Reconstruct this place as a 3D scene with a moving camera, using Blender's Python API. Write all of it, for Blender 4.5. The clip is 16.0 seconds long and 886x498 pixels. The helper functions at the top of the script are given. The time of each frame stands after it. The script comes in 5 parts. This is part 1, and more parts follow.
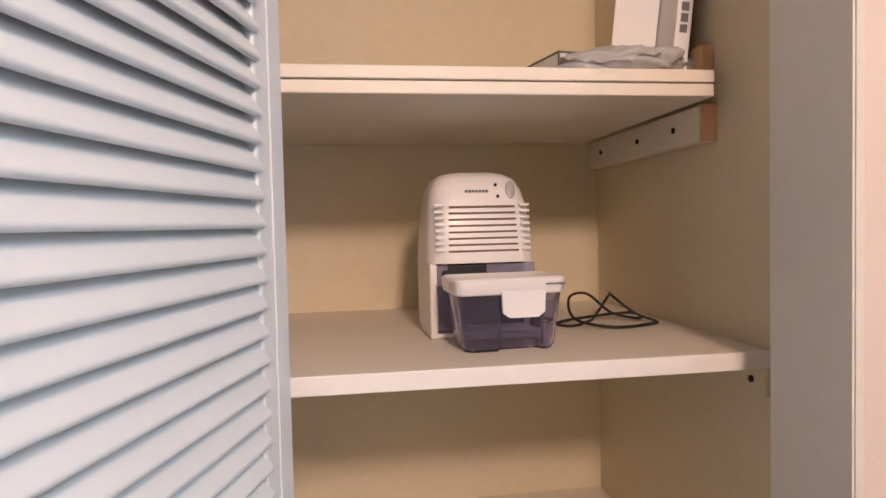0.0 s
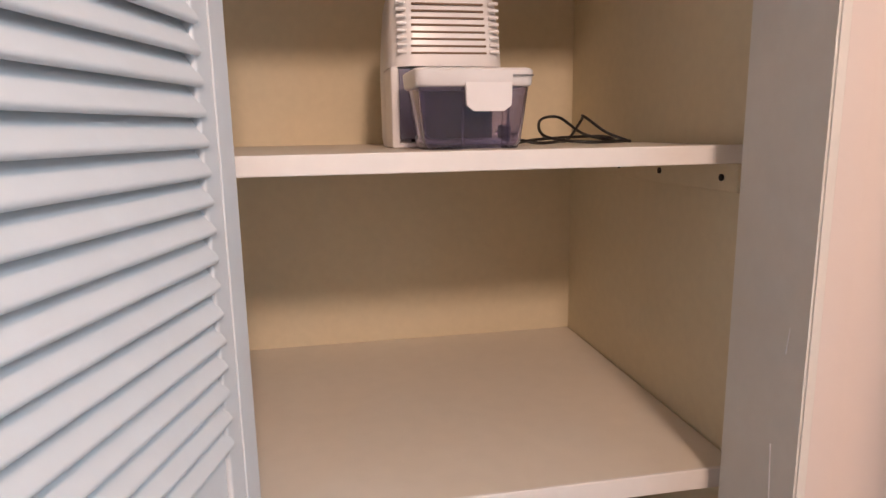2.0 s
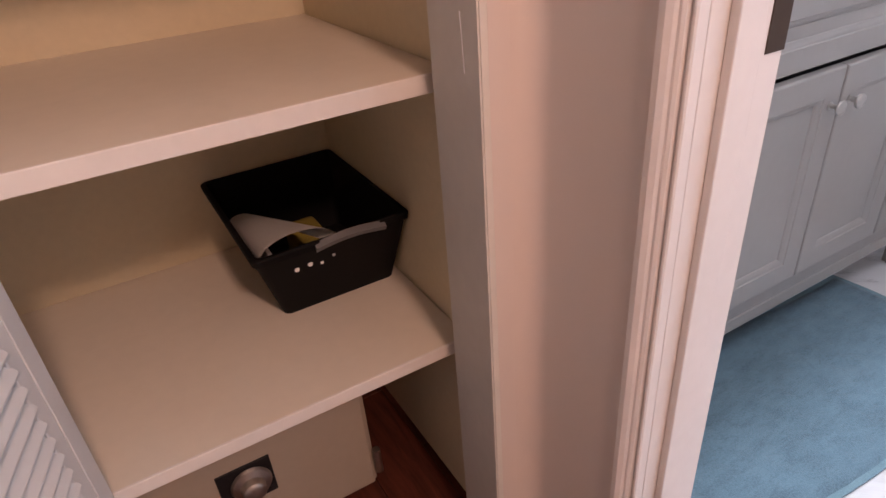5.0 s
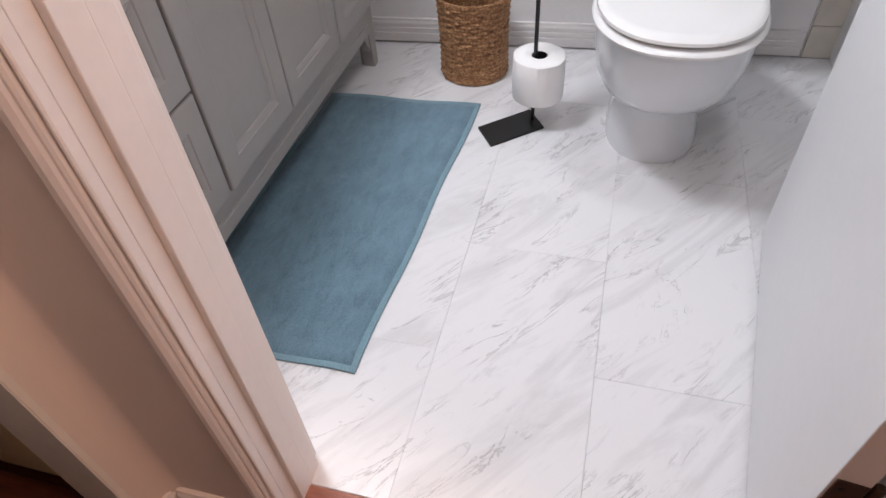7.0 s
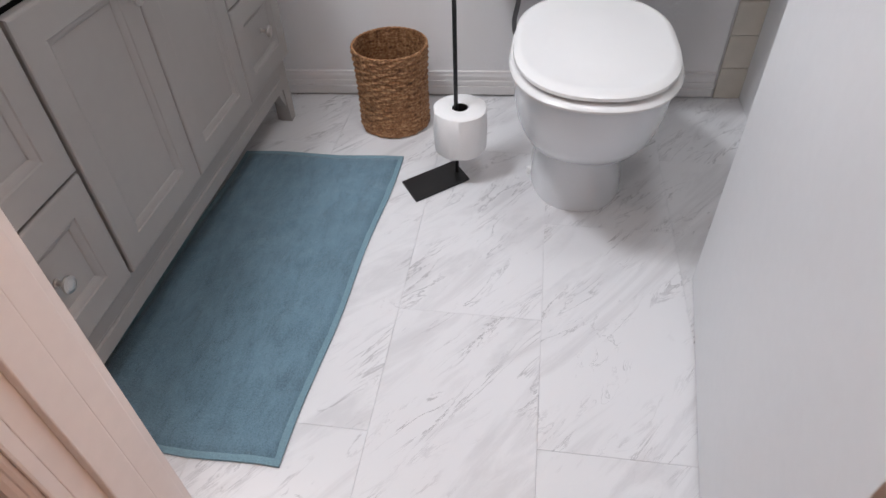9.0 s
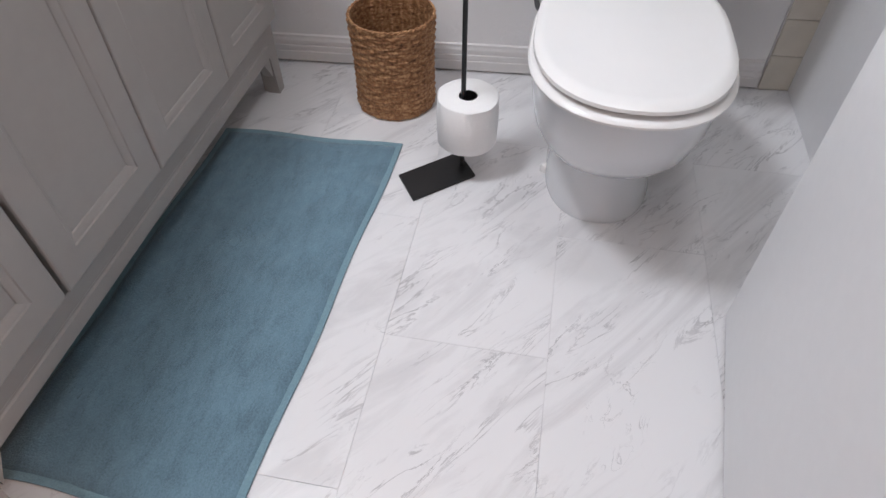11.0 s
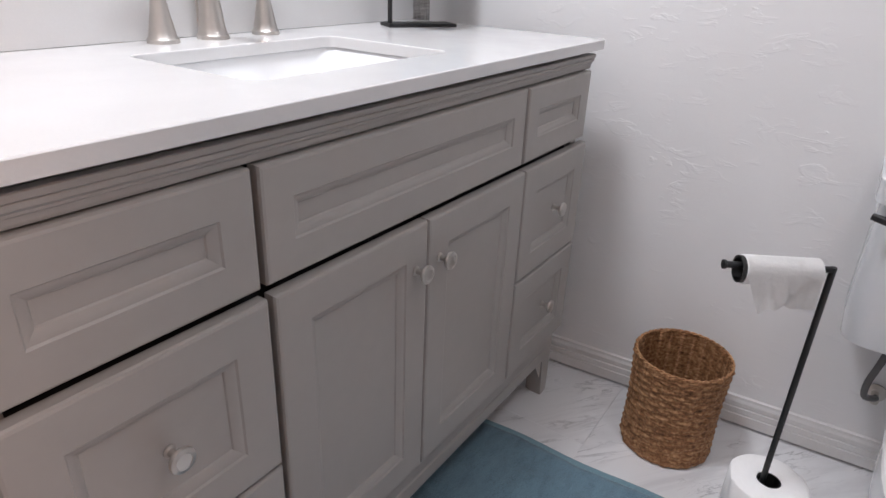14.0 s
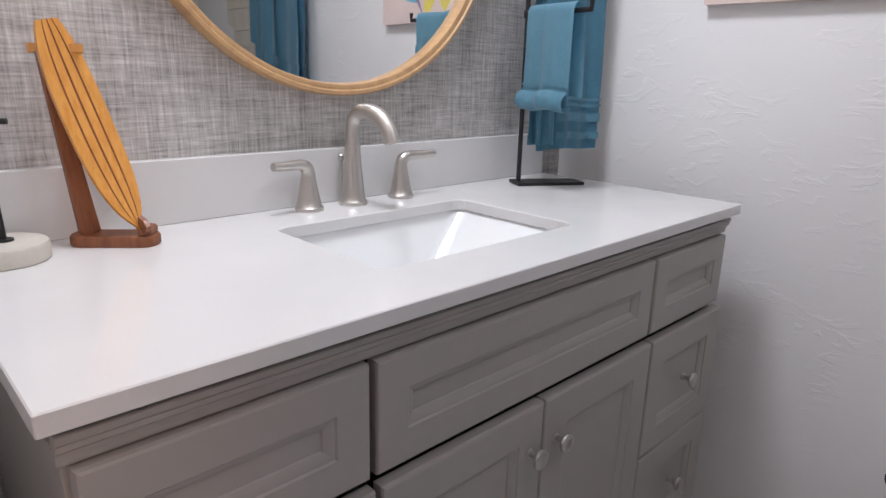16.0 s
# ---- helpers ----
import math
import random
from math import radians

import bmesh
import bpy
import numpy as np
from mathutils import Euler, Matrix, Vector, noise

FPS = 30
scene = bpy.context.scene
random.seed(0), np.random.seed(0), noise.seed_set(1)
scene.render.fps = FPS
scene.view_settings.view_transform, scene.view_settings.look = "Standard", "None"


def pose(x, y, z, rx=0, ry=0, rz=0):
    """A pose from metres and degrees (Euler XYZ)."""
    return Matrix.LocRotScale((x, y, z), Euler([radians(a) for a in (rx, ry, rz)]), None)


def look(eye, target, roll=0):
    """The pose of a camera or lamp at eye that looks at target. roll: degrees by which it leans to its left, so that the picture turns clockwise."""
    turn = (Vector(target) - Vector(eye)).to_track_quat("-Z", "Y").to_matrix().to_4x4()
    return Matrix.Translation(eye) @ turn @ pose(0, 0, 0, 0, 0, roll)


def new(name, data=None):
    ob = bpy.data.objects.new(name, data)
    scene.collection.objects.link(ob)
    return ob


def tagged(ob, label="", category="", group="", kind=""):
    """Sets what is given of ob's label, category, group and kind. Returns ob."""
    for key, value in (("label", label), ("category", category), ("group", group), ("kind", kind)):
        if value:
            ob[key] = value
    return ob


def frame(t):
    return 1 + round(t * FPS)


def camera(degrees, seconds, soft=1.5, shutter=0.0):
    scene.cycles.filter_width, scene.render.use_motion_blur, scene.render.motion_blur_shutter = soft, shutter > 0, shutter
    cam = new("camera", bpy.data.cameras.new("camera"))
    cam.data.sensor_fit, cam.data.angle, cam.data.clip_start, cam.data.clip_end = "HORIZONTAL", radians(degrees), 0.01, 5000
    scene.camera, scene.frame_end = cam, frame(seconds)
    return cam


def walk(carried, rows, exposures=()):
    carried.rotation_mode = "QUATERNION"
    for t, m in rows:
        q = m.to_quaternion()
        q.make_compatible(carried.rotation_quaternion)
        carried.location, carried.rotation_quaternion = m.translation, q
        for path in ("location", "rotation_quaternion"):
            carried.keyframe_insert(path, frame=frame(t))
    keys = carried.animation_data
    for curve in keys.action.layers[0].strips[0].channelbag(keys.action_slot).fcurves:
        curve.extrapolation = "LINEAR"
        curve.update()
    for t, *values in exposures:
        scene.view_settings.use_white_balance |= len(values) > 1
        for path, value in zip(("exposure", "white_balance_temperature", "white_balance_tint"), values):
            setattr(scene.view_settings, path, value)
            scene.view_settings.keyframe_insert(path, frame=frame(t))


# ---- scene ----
cam = camera(70.5, 16.0)
PATH = [
    (0, (-1.303, -0.584, 1.343), (-1.011, 1.393, 1.268), -1.3),
    (0.5, (-1.291, -0.576, 1.33), (-0.972, 1.397, 1.244), -0.8),
    (1, (-1.285, -0.572, 1.298), (-0.948, 1.395, 1.167), -0.8),
    (1.5, (-1.283, -0.568, 1.252), (-0.943, 1.39, 1.025), -0.8),
    (2, (-1.282, -0.563, 1.217), (-0.936, 1.372, 0.845), -1.0),
    (2.5, (-1.276, -0.564, 1.183), (-0.926, 1.337, 0.667), -1.2),
    (3, (-1.271, -0.568, 1.142), (-0.918, 1.29, 0.491), -0.6),
    (3.2, (-1.268, -0.568, 1.124), (-0.902, 1.268, 0.418), -0.7),
    (5.3, (-1.226, -0.650, 1.042), (-0.270, 0.694, -0.082), -4.9),
    (5.5, (-1.219, -0.651, 1.037), (-0.16, 0.56, -0.152), -4.8),
    (6, (-1.18, -0.674, 1.028), (0.01, 0.232, -0.301), -5.8),
    (6.5, (-1.146, -0.706, 1.024), (0.118, -0.047, -0.379), -6.5),
    (7, (-1.126, -0.709, 1.016), (0.205, -0.28, -0.414), -4.7),
    (7.5, (-1.112, -0.709, 1.003), (0.26, -0.387, -0.416), -4.1),
    (8, (-1.096, -0.701, 1.008), (0.312, -0.422, -0.385), -3.3),
    (8.5, (-1.077, -0.702, 1.013), (0.372, -0.447, -0.343), -2.8),
    (9, (-1.026, -0.71, 1.015), (0.415, -0.465, -0.35), -2.4),
    (9.2, (-1.003, -0.716, 1.006), (0.433, -0.467, -0.364), -2.7),
    (11.3, (-0.785, -0.683, 0.971), (0.528, -0.422, -0.514), 0.2),
    (11.5, (-0.788, -0.646, 0.965), (0.552, -0.375, -0.494), 1.6),
    (12, (-0.769, -0.594, 0.993), (0.625, -0.187, -0.382), 6.2),
    (12.5, (-0.763, -0.567, 1.014), (0.692, 0.031, -0.22), 6.6),
    (13, (-0.745, -0.546, 1.027), (0.759, 0.224, -0.043), 5.5),
    (13.5, (-0.732, -0.519, 1.04), (0.786, 0.405, 0.122), 3.3),
    (14, (-0.711, -0.504, 1.04), (0.802, 0.497, 0.199), 2.5),
    (14.5, (-0.697, -0.487, 1.057), (0.816, 0.581, 0.303), 2.3),
    (15, (-0.694, -0.475, 1.084), (0.82, 0.639, 0.4), 2.5),
    (15.5, (-0.687, -0.476, 1.109), (0.773, 0.739, 0.481), 2.0),
    (16, (-0.68, -0.485, 1.135), (0.663, 0.897, 0.599), 1.5),
]
EXPOSURES = [
    (0.0, 0.93, 5350, -3), (2.5, 0.86, 5350, -2), (3.2, 0.74, 5520, 1), (5.3, 0.5, 6300, 17), (6.0, 0.36, 6400, 15), (7.0, 0.24, 6500, 12),
    (9.0, 0.1, 6500, 11), (11.5, 0.1, 6500, 12), (12.5, 0.06, 6500, 13), (14.0, -0.12, 6550, 13), (15.0, -0.33, 6600, 13), (16.0, -0.57, 6500, 13),
]
walk(cam, [(t, look(eye, target, roll)) for t, eye, target, roll in PATH], EXPOSURES)

# ---------- world and lamps ----------
world = bpy.data.worlds.new("world")
scene.world = world
world.use_nodes = True
world.node_tree.nodes["Background"].inputs["Color"].default_value = (0.5, 0.55, 0.65, 1)
world.node_tree.nodes["Background"].inputs["Strength"].default_value = 0.15

HALL_WATTS, BATH_WATTS, FILL_WATTS = 17.8, 22.0, 5.5


def lamp(name, kind, at, target, watts, colour, size, size_y=None):
    data = bpy.data.lights.new(name, kind)
    data.energy, data.color = watts, colour
    if kind == "AREA":
        data.shape = "RECTANGLE" if size_y else "DISK"
        data.size = size
        if size_y:
            data.size_y = size_y
    else:
        data.shadow_soft_size = size
    ob = new(name, data)
    ob.matrix_world = look(at, target)
    return ob


WARM, COOL = (1.0, 0.605, 0.430), (0.88, 0.93, 1.0)
lamp("hall_lamp", "AREA", (-1.08, -1.90, 2.22), (-1.05, 0.30, 0.90), HALL_WATTS, WARM, 0.24)
lamp("bath_lamp", "AREA", (-0.18, 0.22, 2.31), (-0.10, 0.14, 0), BATH_WATTS, COOL, 0.36)
# added fill with no known source: sends cool spill through the doorway
lamp("bath_fill_lamp", "AREA", (-0.05, -0.85, 2.31), (-0.05, -0.80, 0), FILL_WATTS, COOL, 0.40)


# ---------- materials ----------
def nodes_of(name):
    m = bpy.data.materials.new(name)
    m.use_nodes = True
    return m, m.node_tree.nodes, m.node_tree.links, m.node_tree.nodes["Principled BSDF"]


def coords(nt, ln, scale=(1, 1, 1), rot=(0, 0, 0), kind="Object"):
    tc, mp = nt.new("ShaderNodeTexCoord"), nt.new("ShaderNodeMapping")
    mp.inputs["Scale"].default_value = scale
    mp.inputs["Rotation"].default_value = [radians(a) for a in rot]
    ln.new(tc.outputs[kind], mp.inputs["Vector"])
    return mp.outputs["Vector"]


def noise_tex(nt, ln, vec, scale, detail=4, rough=0.55, distort=0.0):
    n = nt.new("ShaderNodeTexNoise")
    n.inputs["Scale"].default_value, n.inputs["Detail"].default_value = scale, detail
    n.inputs["Roughness"].default_value, n.inputs["Distortion"].default_value = rough, distort
    ln.new(vec, n.inputs["Vector"])
    return n.outputs["Fac"]


def ramp(nt, ln, fac, stops):
    r = nt.new("ShaderNodeValToRGB")
    while len(r.color_ramp.elements) < len(stops):
        r.color_ramp.elements.new(0.5)
    for e, (p, c) in zip(r.color_ramp.elements, stops):
        e.position, e.color = p, (*c, 1)
    ln.new(fac, r.inputs["Fac"])
    return r.outputs["Color"]


def mix(nt, ln, fac, a, b, how="MIX"):
    m = nt.new("ShaderNodeMix")
    m.data_type, m.blend_type = "RGBA", how
    for sock, v in ((m.inputs["Factor"], fac), (m.inputs["A"], a), (m.inputs["B"], b)):
        if isinstance(v, (int, float)):
            sock.default_value = v
        elif isinstance(v, tuple):
            sock.default_value = (*v, 1)
        else:
            ln.new(v, sock)
    return m.outputs["Result"]


def bump(nt, ln, bs, height, strength, dist=0.002, after=None):
    b = nt.new("ShaderNodeBump")
    b.inputs["Strength"].default_value, b.inputs["Distance"].default_value = strength, dist
    ln.new(height, b.inputs["Height"])
    if after is not None:
        ln.new(after, b.inputs["Normal"])
    ln.new(b.outputs["Normal"], bs.inputs["Normal"])
    return b.outputs["Normal"]


def shade(c, k):
    return tuple(min(1.0, v * k) for v in c)


def paint(name, colour, rough=0.5, var=0.06, grain=60, relief=0.15, dist=0.001, broad=2.5, metal=0.0, coat=0.0):
    """Plain coloured surface with broad staining, fine mottling and relief."""
    m, nt, ln, bs = nodes_of(name)
    v = coords(nt, ln)
    wide, fine = noise_tex(nt, ln, v, broad, 3), noise_tex(nt, ln, v, grain, 5)
    a = ramp(nt, ln, wide, [(0.3, shade(colour, 1 - var)), (0.7, shade(colour, 1 + var * 0.6))])
    c = mix(nt, ln, 0.35, a, ramp(nt, ln, fine, [(0.3, shade(colour, 1 - var)), (0.7, shade(colour, 1 + var))]))
    ln.new(c, bs.inputs["Base Color"])
    r = ramp(nt, ln, wide, [(0.3, (rough * 0.9,) * 3), (0.7, (min(1, rough * 1.12),) * 3)])
    ln.new(r, bs.inputs["Roughness"])
    bs.inputs["Metallic"].default_value, bs.inputs["Coat Weight"].default_value = metal, coat
    if relief:
        bump(nt, ln, bs, fine, relief, dist)
    return m


def plaster(name, colour, relief=0.6, scale=7.0):
    """Hand-trowelled wall: flat fields with short ridges left by the trowel."""
    m, nt, ln, bs = nodes_of(name)
    v = coords(nt, ln)
    big = noise_tex(nt, ln, coords(nt, ln, (1, 0.8, 1.9), (25, 0, 0)), scale, 3, 0.5, 1.4)
    ridge = ramp(nt, ln, big, [(0.0, (0, 0, 0)), (0.53, (0, 0, 0)), (0.60, (1, 1, 1)), (0.70, (0.55,) * 3), (1.0, (0.5,) * 3)])
    spots = noise_tex(nt, ln, coords(nt, ln, (1, 1, 1), (0, 0, 40)), 9.0, 2, 0.5)
    ridge = mix(nt, ln, 1.0, ridge, ramp(nt, ln, spots, [(0.46, (0.05,) * 3), (0.66, (1, 1, 1))]), "MULTIPLY")
    small = noise_tex(nt, ln, v, 45, 5)
    h = mix(nt, ln, 0.22, ridge, small)
    tone = noise_tex(nt, ln, v, 1.6, 3)
    ln.new(ramp(nt, ln, tone, [(0.3, shade(colour, 0.95)), (0.7, shade(colour, 1.03))]), bs.inputs["Base Color"])
    bs.inputs["Roughness"].default_value = 0.62
    bump(nt, ln, bs, h, relief, 0.004)
    return m


def marble(name):
    m, nt, ln, bs = nodes_of(name)
    info = nt.new("ShaderNodeObjectInfo")
    tc = nt.new("ShaderNodeTexCoord")
    add = nt.new("ShaderNodeVectorMath")
    comb = nt.new("ShaderNodeCombineXYZ")
    mul = nt.new("ShaderNodeMath")
    mul.operation, mul.inputs[1].default_value = "MULTIPLY", 37.0
    ln.new(info.outputs["Random"], mul.inputs[0])
    ln.new(mul.outputs[0], comb.inputs["X"])
    ln.new(mul.outputs[0], comb.inputs["Z"])
    ln.new(tc.outputs["Object"], add.inputs[0])
    ln.new(comb.outputs[0], add.inputs[1])

    def mapped(scale, turn):
        one, two = nt.new("ShaderNodeMapping"), nt.new("ShaderNodeMapping")
        one.inputs["Rotation"].default_value = (0, 0, radians(turn))
        two.inputs["Scale"].default_value = scale
        ln.new(add.outputs[0], one.inputs["Vector"])
        ln.new(one.outputs[0], two.inputs["Vector"])
        return two.outputs[0]

    long_vein = noise_tex(nt, ln, mapped((1.3, 7.0, 1), 38), 2.6, 7, 0.62, 1.1)
    thin = ramp(nt, ln, long_vein, [(0.0, (0,) * 3), (0.484, (0,) * 3), (0.506, (1,) * 3), (0.528, (0,) * 3), (1, (0,) * 3)])
    patch = noise_tex(nt, ln, mapped((1.6, 4.5, 1), 38), 3.1, 3)
    gate = ramp(nt, ln, patch, [(0.46, (0,) * 3), (0.66, (1,) * 3)])
    veins = mix(nt, ln, 1.0, thin, gate, "MULTIPLY")
    haze_n = noise_tex(nt, ln, mapped((1.1, 6.0, 1), 38), 2.0, 6, 0.62, 0.7)
    haze = ramp(nt, ln, haze_n, [(0.50, (0,) * 3), (0.62, (0.38,) * 3), (0.80, (0.6,) * 3)])
    base = mix(nt, ln, haze, (0.81, 0.80, 0.805), (0.57, 0.555, 0.56))
    hook_n = noise_tex(nt, ln, mapped((2.2, 5.0, 1), 30), 5.5, 3, 0.5, 2.4)
    hook = ramp(nt, ln, hook_n, [(0.0, (0,) * 3), (0.538, (0,) * 3), (0.560, (1,) * 3), (0.582, (0,) * 3), (1, (0,) * 3)])
    spot = ramp(nt, ln, noise_tex(nt, ln, mapped((1, 1.6, 1), 38), 6.0, 2), [(0.62, (0,) * 3), (0.74, (0.8,) * 3)])
    hook = mix(nt, ln, 1.0, hook, spot, "MULTIPLY")
    col = mix(nt, ln, veins, base, (0.43, 0.415, 0.42))
    col = mix(nt, ln, hook, col, (0.36, 0.35, 0.355))
    ln.new(col, bs.inputs["Base Color"])
    bs.inputs["Roughness"].default_value = 0.33
    bump(nt, ln, bs, noise_tex(nt, ln, mapped((1, 1, 1), 0), 160, 3), 0.05, 0.0005)
    return m


def grasscloth(name):
    """Woven grey wall covering: fine upright and level threads of many tones."""
    m, nt, ln, bs = nodes_of(name)
    up = noise_tex(nt, ln, coords(nt, ln, (300, 1, 16)), 1.0, 4, 0.7)
    across = noise_tex(nt, ln, coords(nt, ln, (18, 1, 330)), 1.0, 4, 0.7)
    broad = noise_tex(nt, ln, coords(nt, ln, (42, 1, 6.0)), 1.0, 3, 0.6)
    mid = noise_tex(nt, ln, coords(nt, ln, (10, 1, 62)), 1.0, 3, 0.6)
    th = mix(nt, ln, 0.5, up, across)
    th2 = mix(nt, ln, 0.5, broad, mid)
    both = mix(nt, ln, 0.22, th, th2)
    ln.new(ramp(nt, ln, both, [(0.38, (0.20, 0.19, 0.18)), (0.46, (0.385, 0.365, 0.35)), (0.54, (0.52, 0.50, 0.485)), (0.62, (0.70, 0.685, 0.67))]), bs.inputs["Base Color"])
    bs.inputs["Roughness"].default_value = 0.8
    bump(nt, ln, bs, both, 0.5, 0.0015)
    return m


def wood(name, dark, light, rough=0.42, along=(1, 14, 14), scale=6.0, coat=0.0, fleck=0.12):
    m, nt, ln, bs = nodes_of(name)
    v = coords(nt, ln, along)
    g = noise_tex(nt, ln, v, scale, 6, 0.65, 0.6)
    f = noise_tex(nt, ln, v, scale * 9, 3)
    c = ramp(nt, ln, g, [(0.3, dark), (0.5, tuple((a + b) / 2 for a, b in zip(dark, light))), (0.72, light)])
    ln.new(mix(nt, ln, fleck, c, f), bs.inputs["Base Color"])
    bs.inputs["Roughness"].default_value, bs.inputs["Coat Weight"].default_value = rough, coat
    bump(nt, ln, bs, g, 0.12, 0.001)
    return m


def terry(name, colour, grain=420, var=0.22):
    m, nt, ln, bs = nodes_of(name)
    v = coords(nt, ln)
    loop = noise_tex(nt, ln, v, grain, 2, 0.6)
    wide = mix(nt, ln, 0.5, noise_tex(nt, ln, v, 11, 5, 0.65), noise_tex(nt, ln, v, 38, 4, 0.7))
    c = ramp(nt, ln, wide, [(0.28, shade(colour, 1 - var)), (0.7, shade(colour, 1 + var * 0.6))])
    ln.new(mix(nt, ln, 0.35, c, ramp(nt, ln, loop, [(0.3, shade(colour, 0.62)), (0.7, shade(colour, 1.2))])), bs.inputs["Base Color"])
    bs.inputs["Roughness"].default_value = 0.95
    bs.inputs["Sheen Weight"].default_value = 0.35
    n1 = bump(nt, ln, bs, wide, 0.25, 0.006)
    bump(nt, ln, bs, loop, 0.7, 0.002, n1)
    return m


def clear(name, colour, rough=0.12, through_w=0.85, alpha=1.0):
    m, nt, ln, bs = nodes_of(name)
    v = coords(nt, ln)
    n = noise_tex(nt, ln, v, 26, 4)
    ln.new(ramp(nt, ln, n, [(0.3, shade(colour, 0.85)), (0.7, colour)]), bs.inputs["Base Color"])
    bs.inputs["Transmission Weight"].default_value = through_w
    bs.inputs["Roughness"].default_value, bs.inputs["IOR"].default_value = rough, 1.3
    bs.inputs["Alpha"].default_value = alpha
    return m


M = {}
M["hall_wall"] = plaster("hall_wall_paint", (0.73, 0.665, 0.625), 0.08, 9.0)
M["closet_wall"] = paint("closet_wall_paint", (0.69, 0.61, 0.43), 0.75, 0.07, 70, 0.3)
M["trim"] = paint("white_trim_paint", (0.76, 0.74, 0.73), 0.42, 0.05, 55, 0.14)
M["jamb"] = paint("grey_white_jamb_paint", (0.72, 0.705, 0.66), 0.5, 0.07, 40, 0.25)
M["louvre"] = paint("white_louvre_paint", (0.66, 0.675, 0.69), 0.45, 0.04, 60, 0.12)
M["shelf"] = paint("cream_shelf_paint", (0.76, 0.70, 0.60), 0.45, 0.05, 40, 0.15)
M["shelf_edge"] = paint("white_shelf_edge", (0.80, 0.77, 0.73), 0.45, 0.05, 50, 0.15)
M["bath_wall"] = plaster("bath_wall_plaster", (0.83, 0.82, 0.82), 0.28, 15.0)
M["door"] = paint("white_door_paint", (0.80, 0.80, 0.81), 0.42, 0.03, 50, 0.12)
M["ceiling"] = paint("ceiling_paint", (0.80, 0.79, 0.77), 0.8, 0.04, 90, 0.5, 0.003)
M["marble"] = marble("marble_look_tile")
M["grout"] = paint("grey_joint", (0.80, 0.79, 0.79), 0.8)
M["paper"] = grasscloth("grey_grasscloth")
M["red_floor"] = wood("red_brown_floor", (0.040, 0.010, 0.006), (0.125, 0.034, 0.019), 0.45, (14, 1.4, 14), 5.0, fleck=0.008)
M["red_floor"].node_tree.nodes["Principled BSDF"].inputs["Specular IOR Level"].default_value = 0.2
M["vanity"] = paint("grey_vanity_paint", (0.366, 0.342, 0.321), 0.42, 0.05, 38, 0.13)
# near-black for gaps: shade between vanity fronts, and the bed under the planks
M["inside"] = paint("black_gap_shade", (0.008, 0.007, 0.007), 0.8)
M["quartz"] = paint("white_quartz", (0.69, 0.68, 0.675), 0.16, 0.035, 320, 0.0, broad=9.0)
M["ceramic"] = paint("white_ceramic", (0.73, 0.745, 0.765), 0.12, 0.015, 30, 0.0, coat=0.3)
M["basin"] = paint("white_basin_china", (0.83, 0.835, 0.84), 0.10, 0.01, 30, 0.0, coat=0.3)
M["seat"] = paint("white_seat_plastic", (0.83, 0.82, 0.81), 0.24, 0.015, 30, 0.0)
M["nickel"] = paint("brushed_nickel", (0.60, 0.565, 0.53), 0.40, 0.05, 200, 0.05, metal=1.0)
M["knob"] = paint("polished_nickel", (0.56, 0.53, 0.50), 0.33, 0.04, 200, 0.03, metal=1.0)
M["black"] = paint("black_metal", (0.012, 0.012, 0.013), 0.42, 0.1, 120, 0.05)
M["rubber"] = paint("black_rubber", (0.014, 0.013, 0.013), 0.5, 0.1, 120, 0.1)
m, nt, ln, bs = nodes_of("blue_mat_pile")
v = coords(nt, ln)
loop = noise_tex(nt, ln, v, 330, 2, 0.6)
brush = noise_tex(nt, ln, coords(nt, ln, (1, 2.6, 1), (0, 0, 8)), 13, 6, 0.72, 0.5)
cloud = noise_tex(nt, ln, coords(nt, ln, (1.4, 1, 1)), 4.5, 3)
# thin dark lines: shade of creases in the pile, put into the colour
crease_shade = noise_tex(nt, ln, coords(nt, ln, (1, 2.2, 1), (0, 0, 35)), 16, 5, 0.7, 1.6)
line = ramp(nt, ln, crease_shade, [(0.0, (0,) * 3), (0.545, (0,) * 3), (0.562, (1,) * 3), (0.58, (0,) * 3), (1, (0,) * 3)])
line = mix(nt, ln, 1.0, line, ramp(nt, ln, cloud, [(0.5, (0,) * 3), (0.68, (0.75,) * 3)]), "MULTIPLY")
blue = (0.150, 0.252, 0.318)
c = ramp(nt, ln, mix(nt, ln, 0.35, brush, cloud), [(0.32, shade(blue, 0.52)), (0.5, blue), (0.68, shade(blue, 1.34))])
c = mix(nt, ln, 0.38, c, ramp(nt, ln, loop, [(0.3, shade(blue, 0.5)), (0.7, shade(blue, 1.3))]))
ln.new(mix(nt, ln, line, c, shade(blue, 0.32)), bs.inputs["Base Color"])
bs.inputs["Roughness"].default_value, bs.inputs["Sheen Weight"].default_value = 0.95, 0.3
n1 = bump(nt, ln, bs, brush, 0.4, 0.006)
bump(nt, ln, bs, loop, 0.8, 0.002, n1)
M["mat"] = m
M["hem"] = terry("blue_mat_hem", (0.20, 0.33, 0.39), 260, 0.1)
# towel blue lightened for the brighter light on the hand towel; also the stripes
M["towel_lit_and_stripe"] = terry("blue_towel_lit_and_stripe", (0.20, 0.45, 0.585), 420, 0.14)
M["towel"] = terry("blue_towel", (0.14, 0.37, 0.52), 420, 0.18)
M["tissue"] = paint("white_tissue", (0.93, 0.915, 0.905), 0.9, 0.03, 160, 0.5, 0.002)
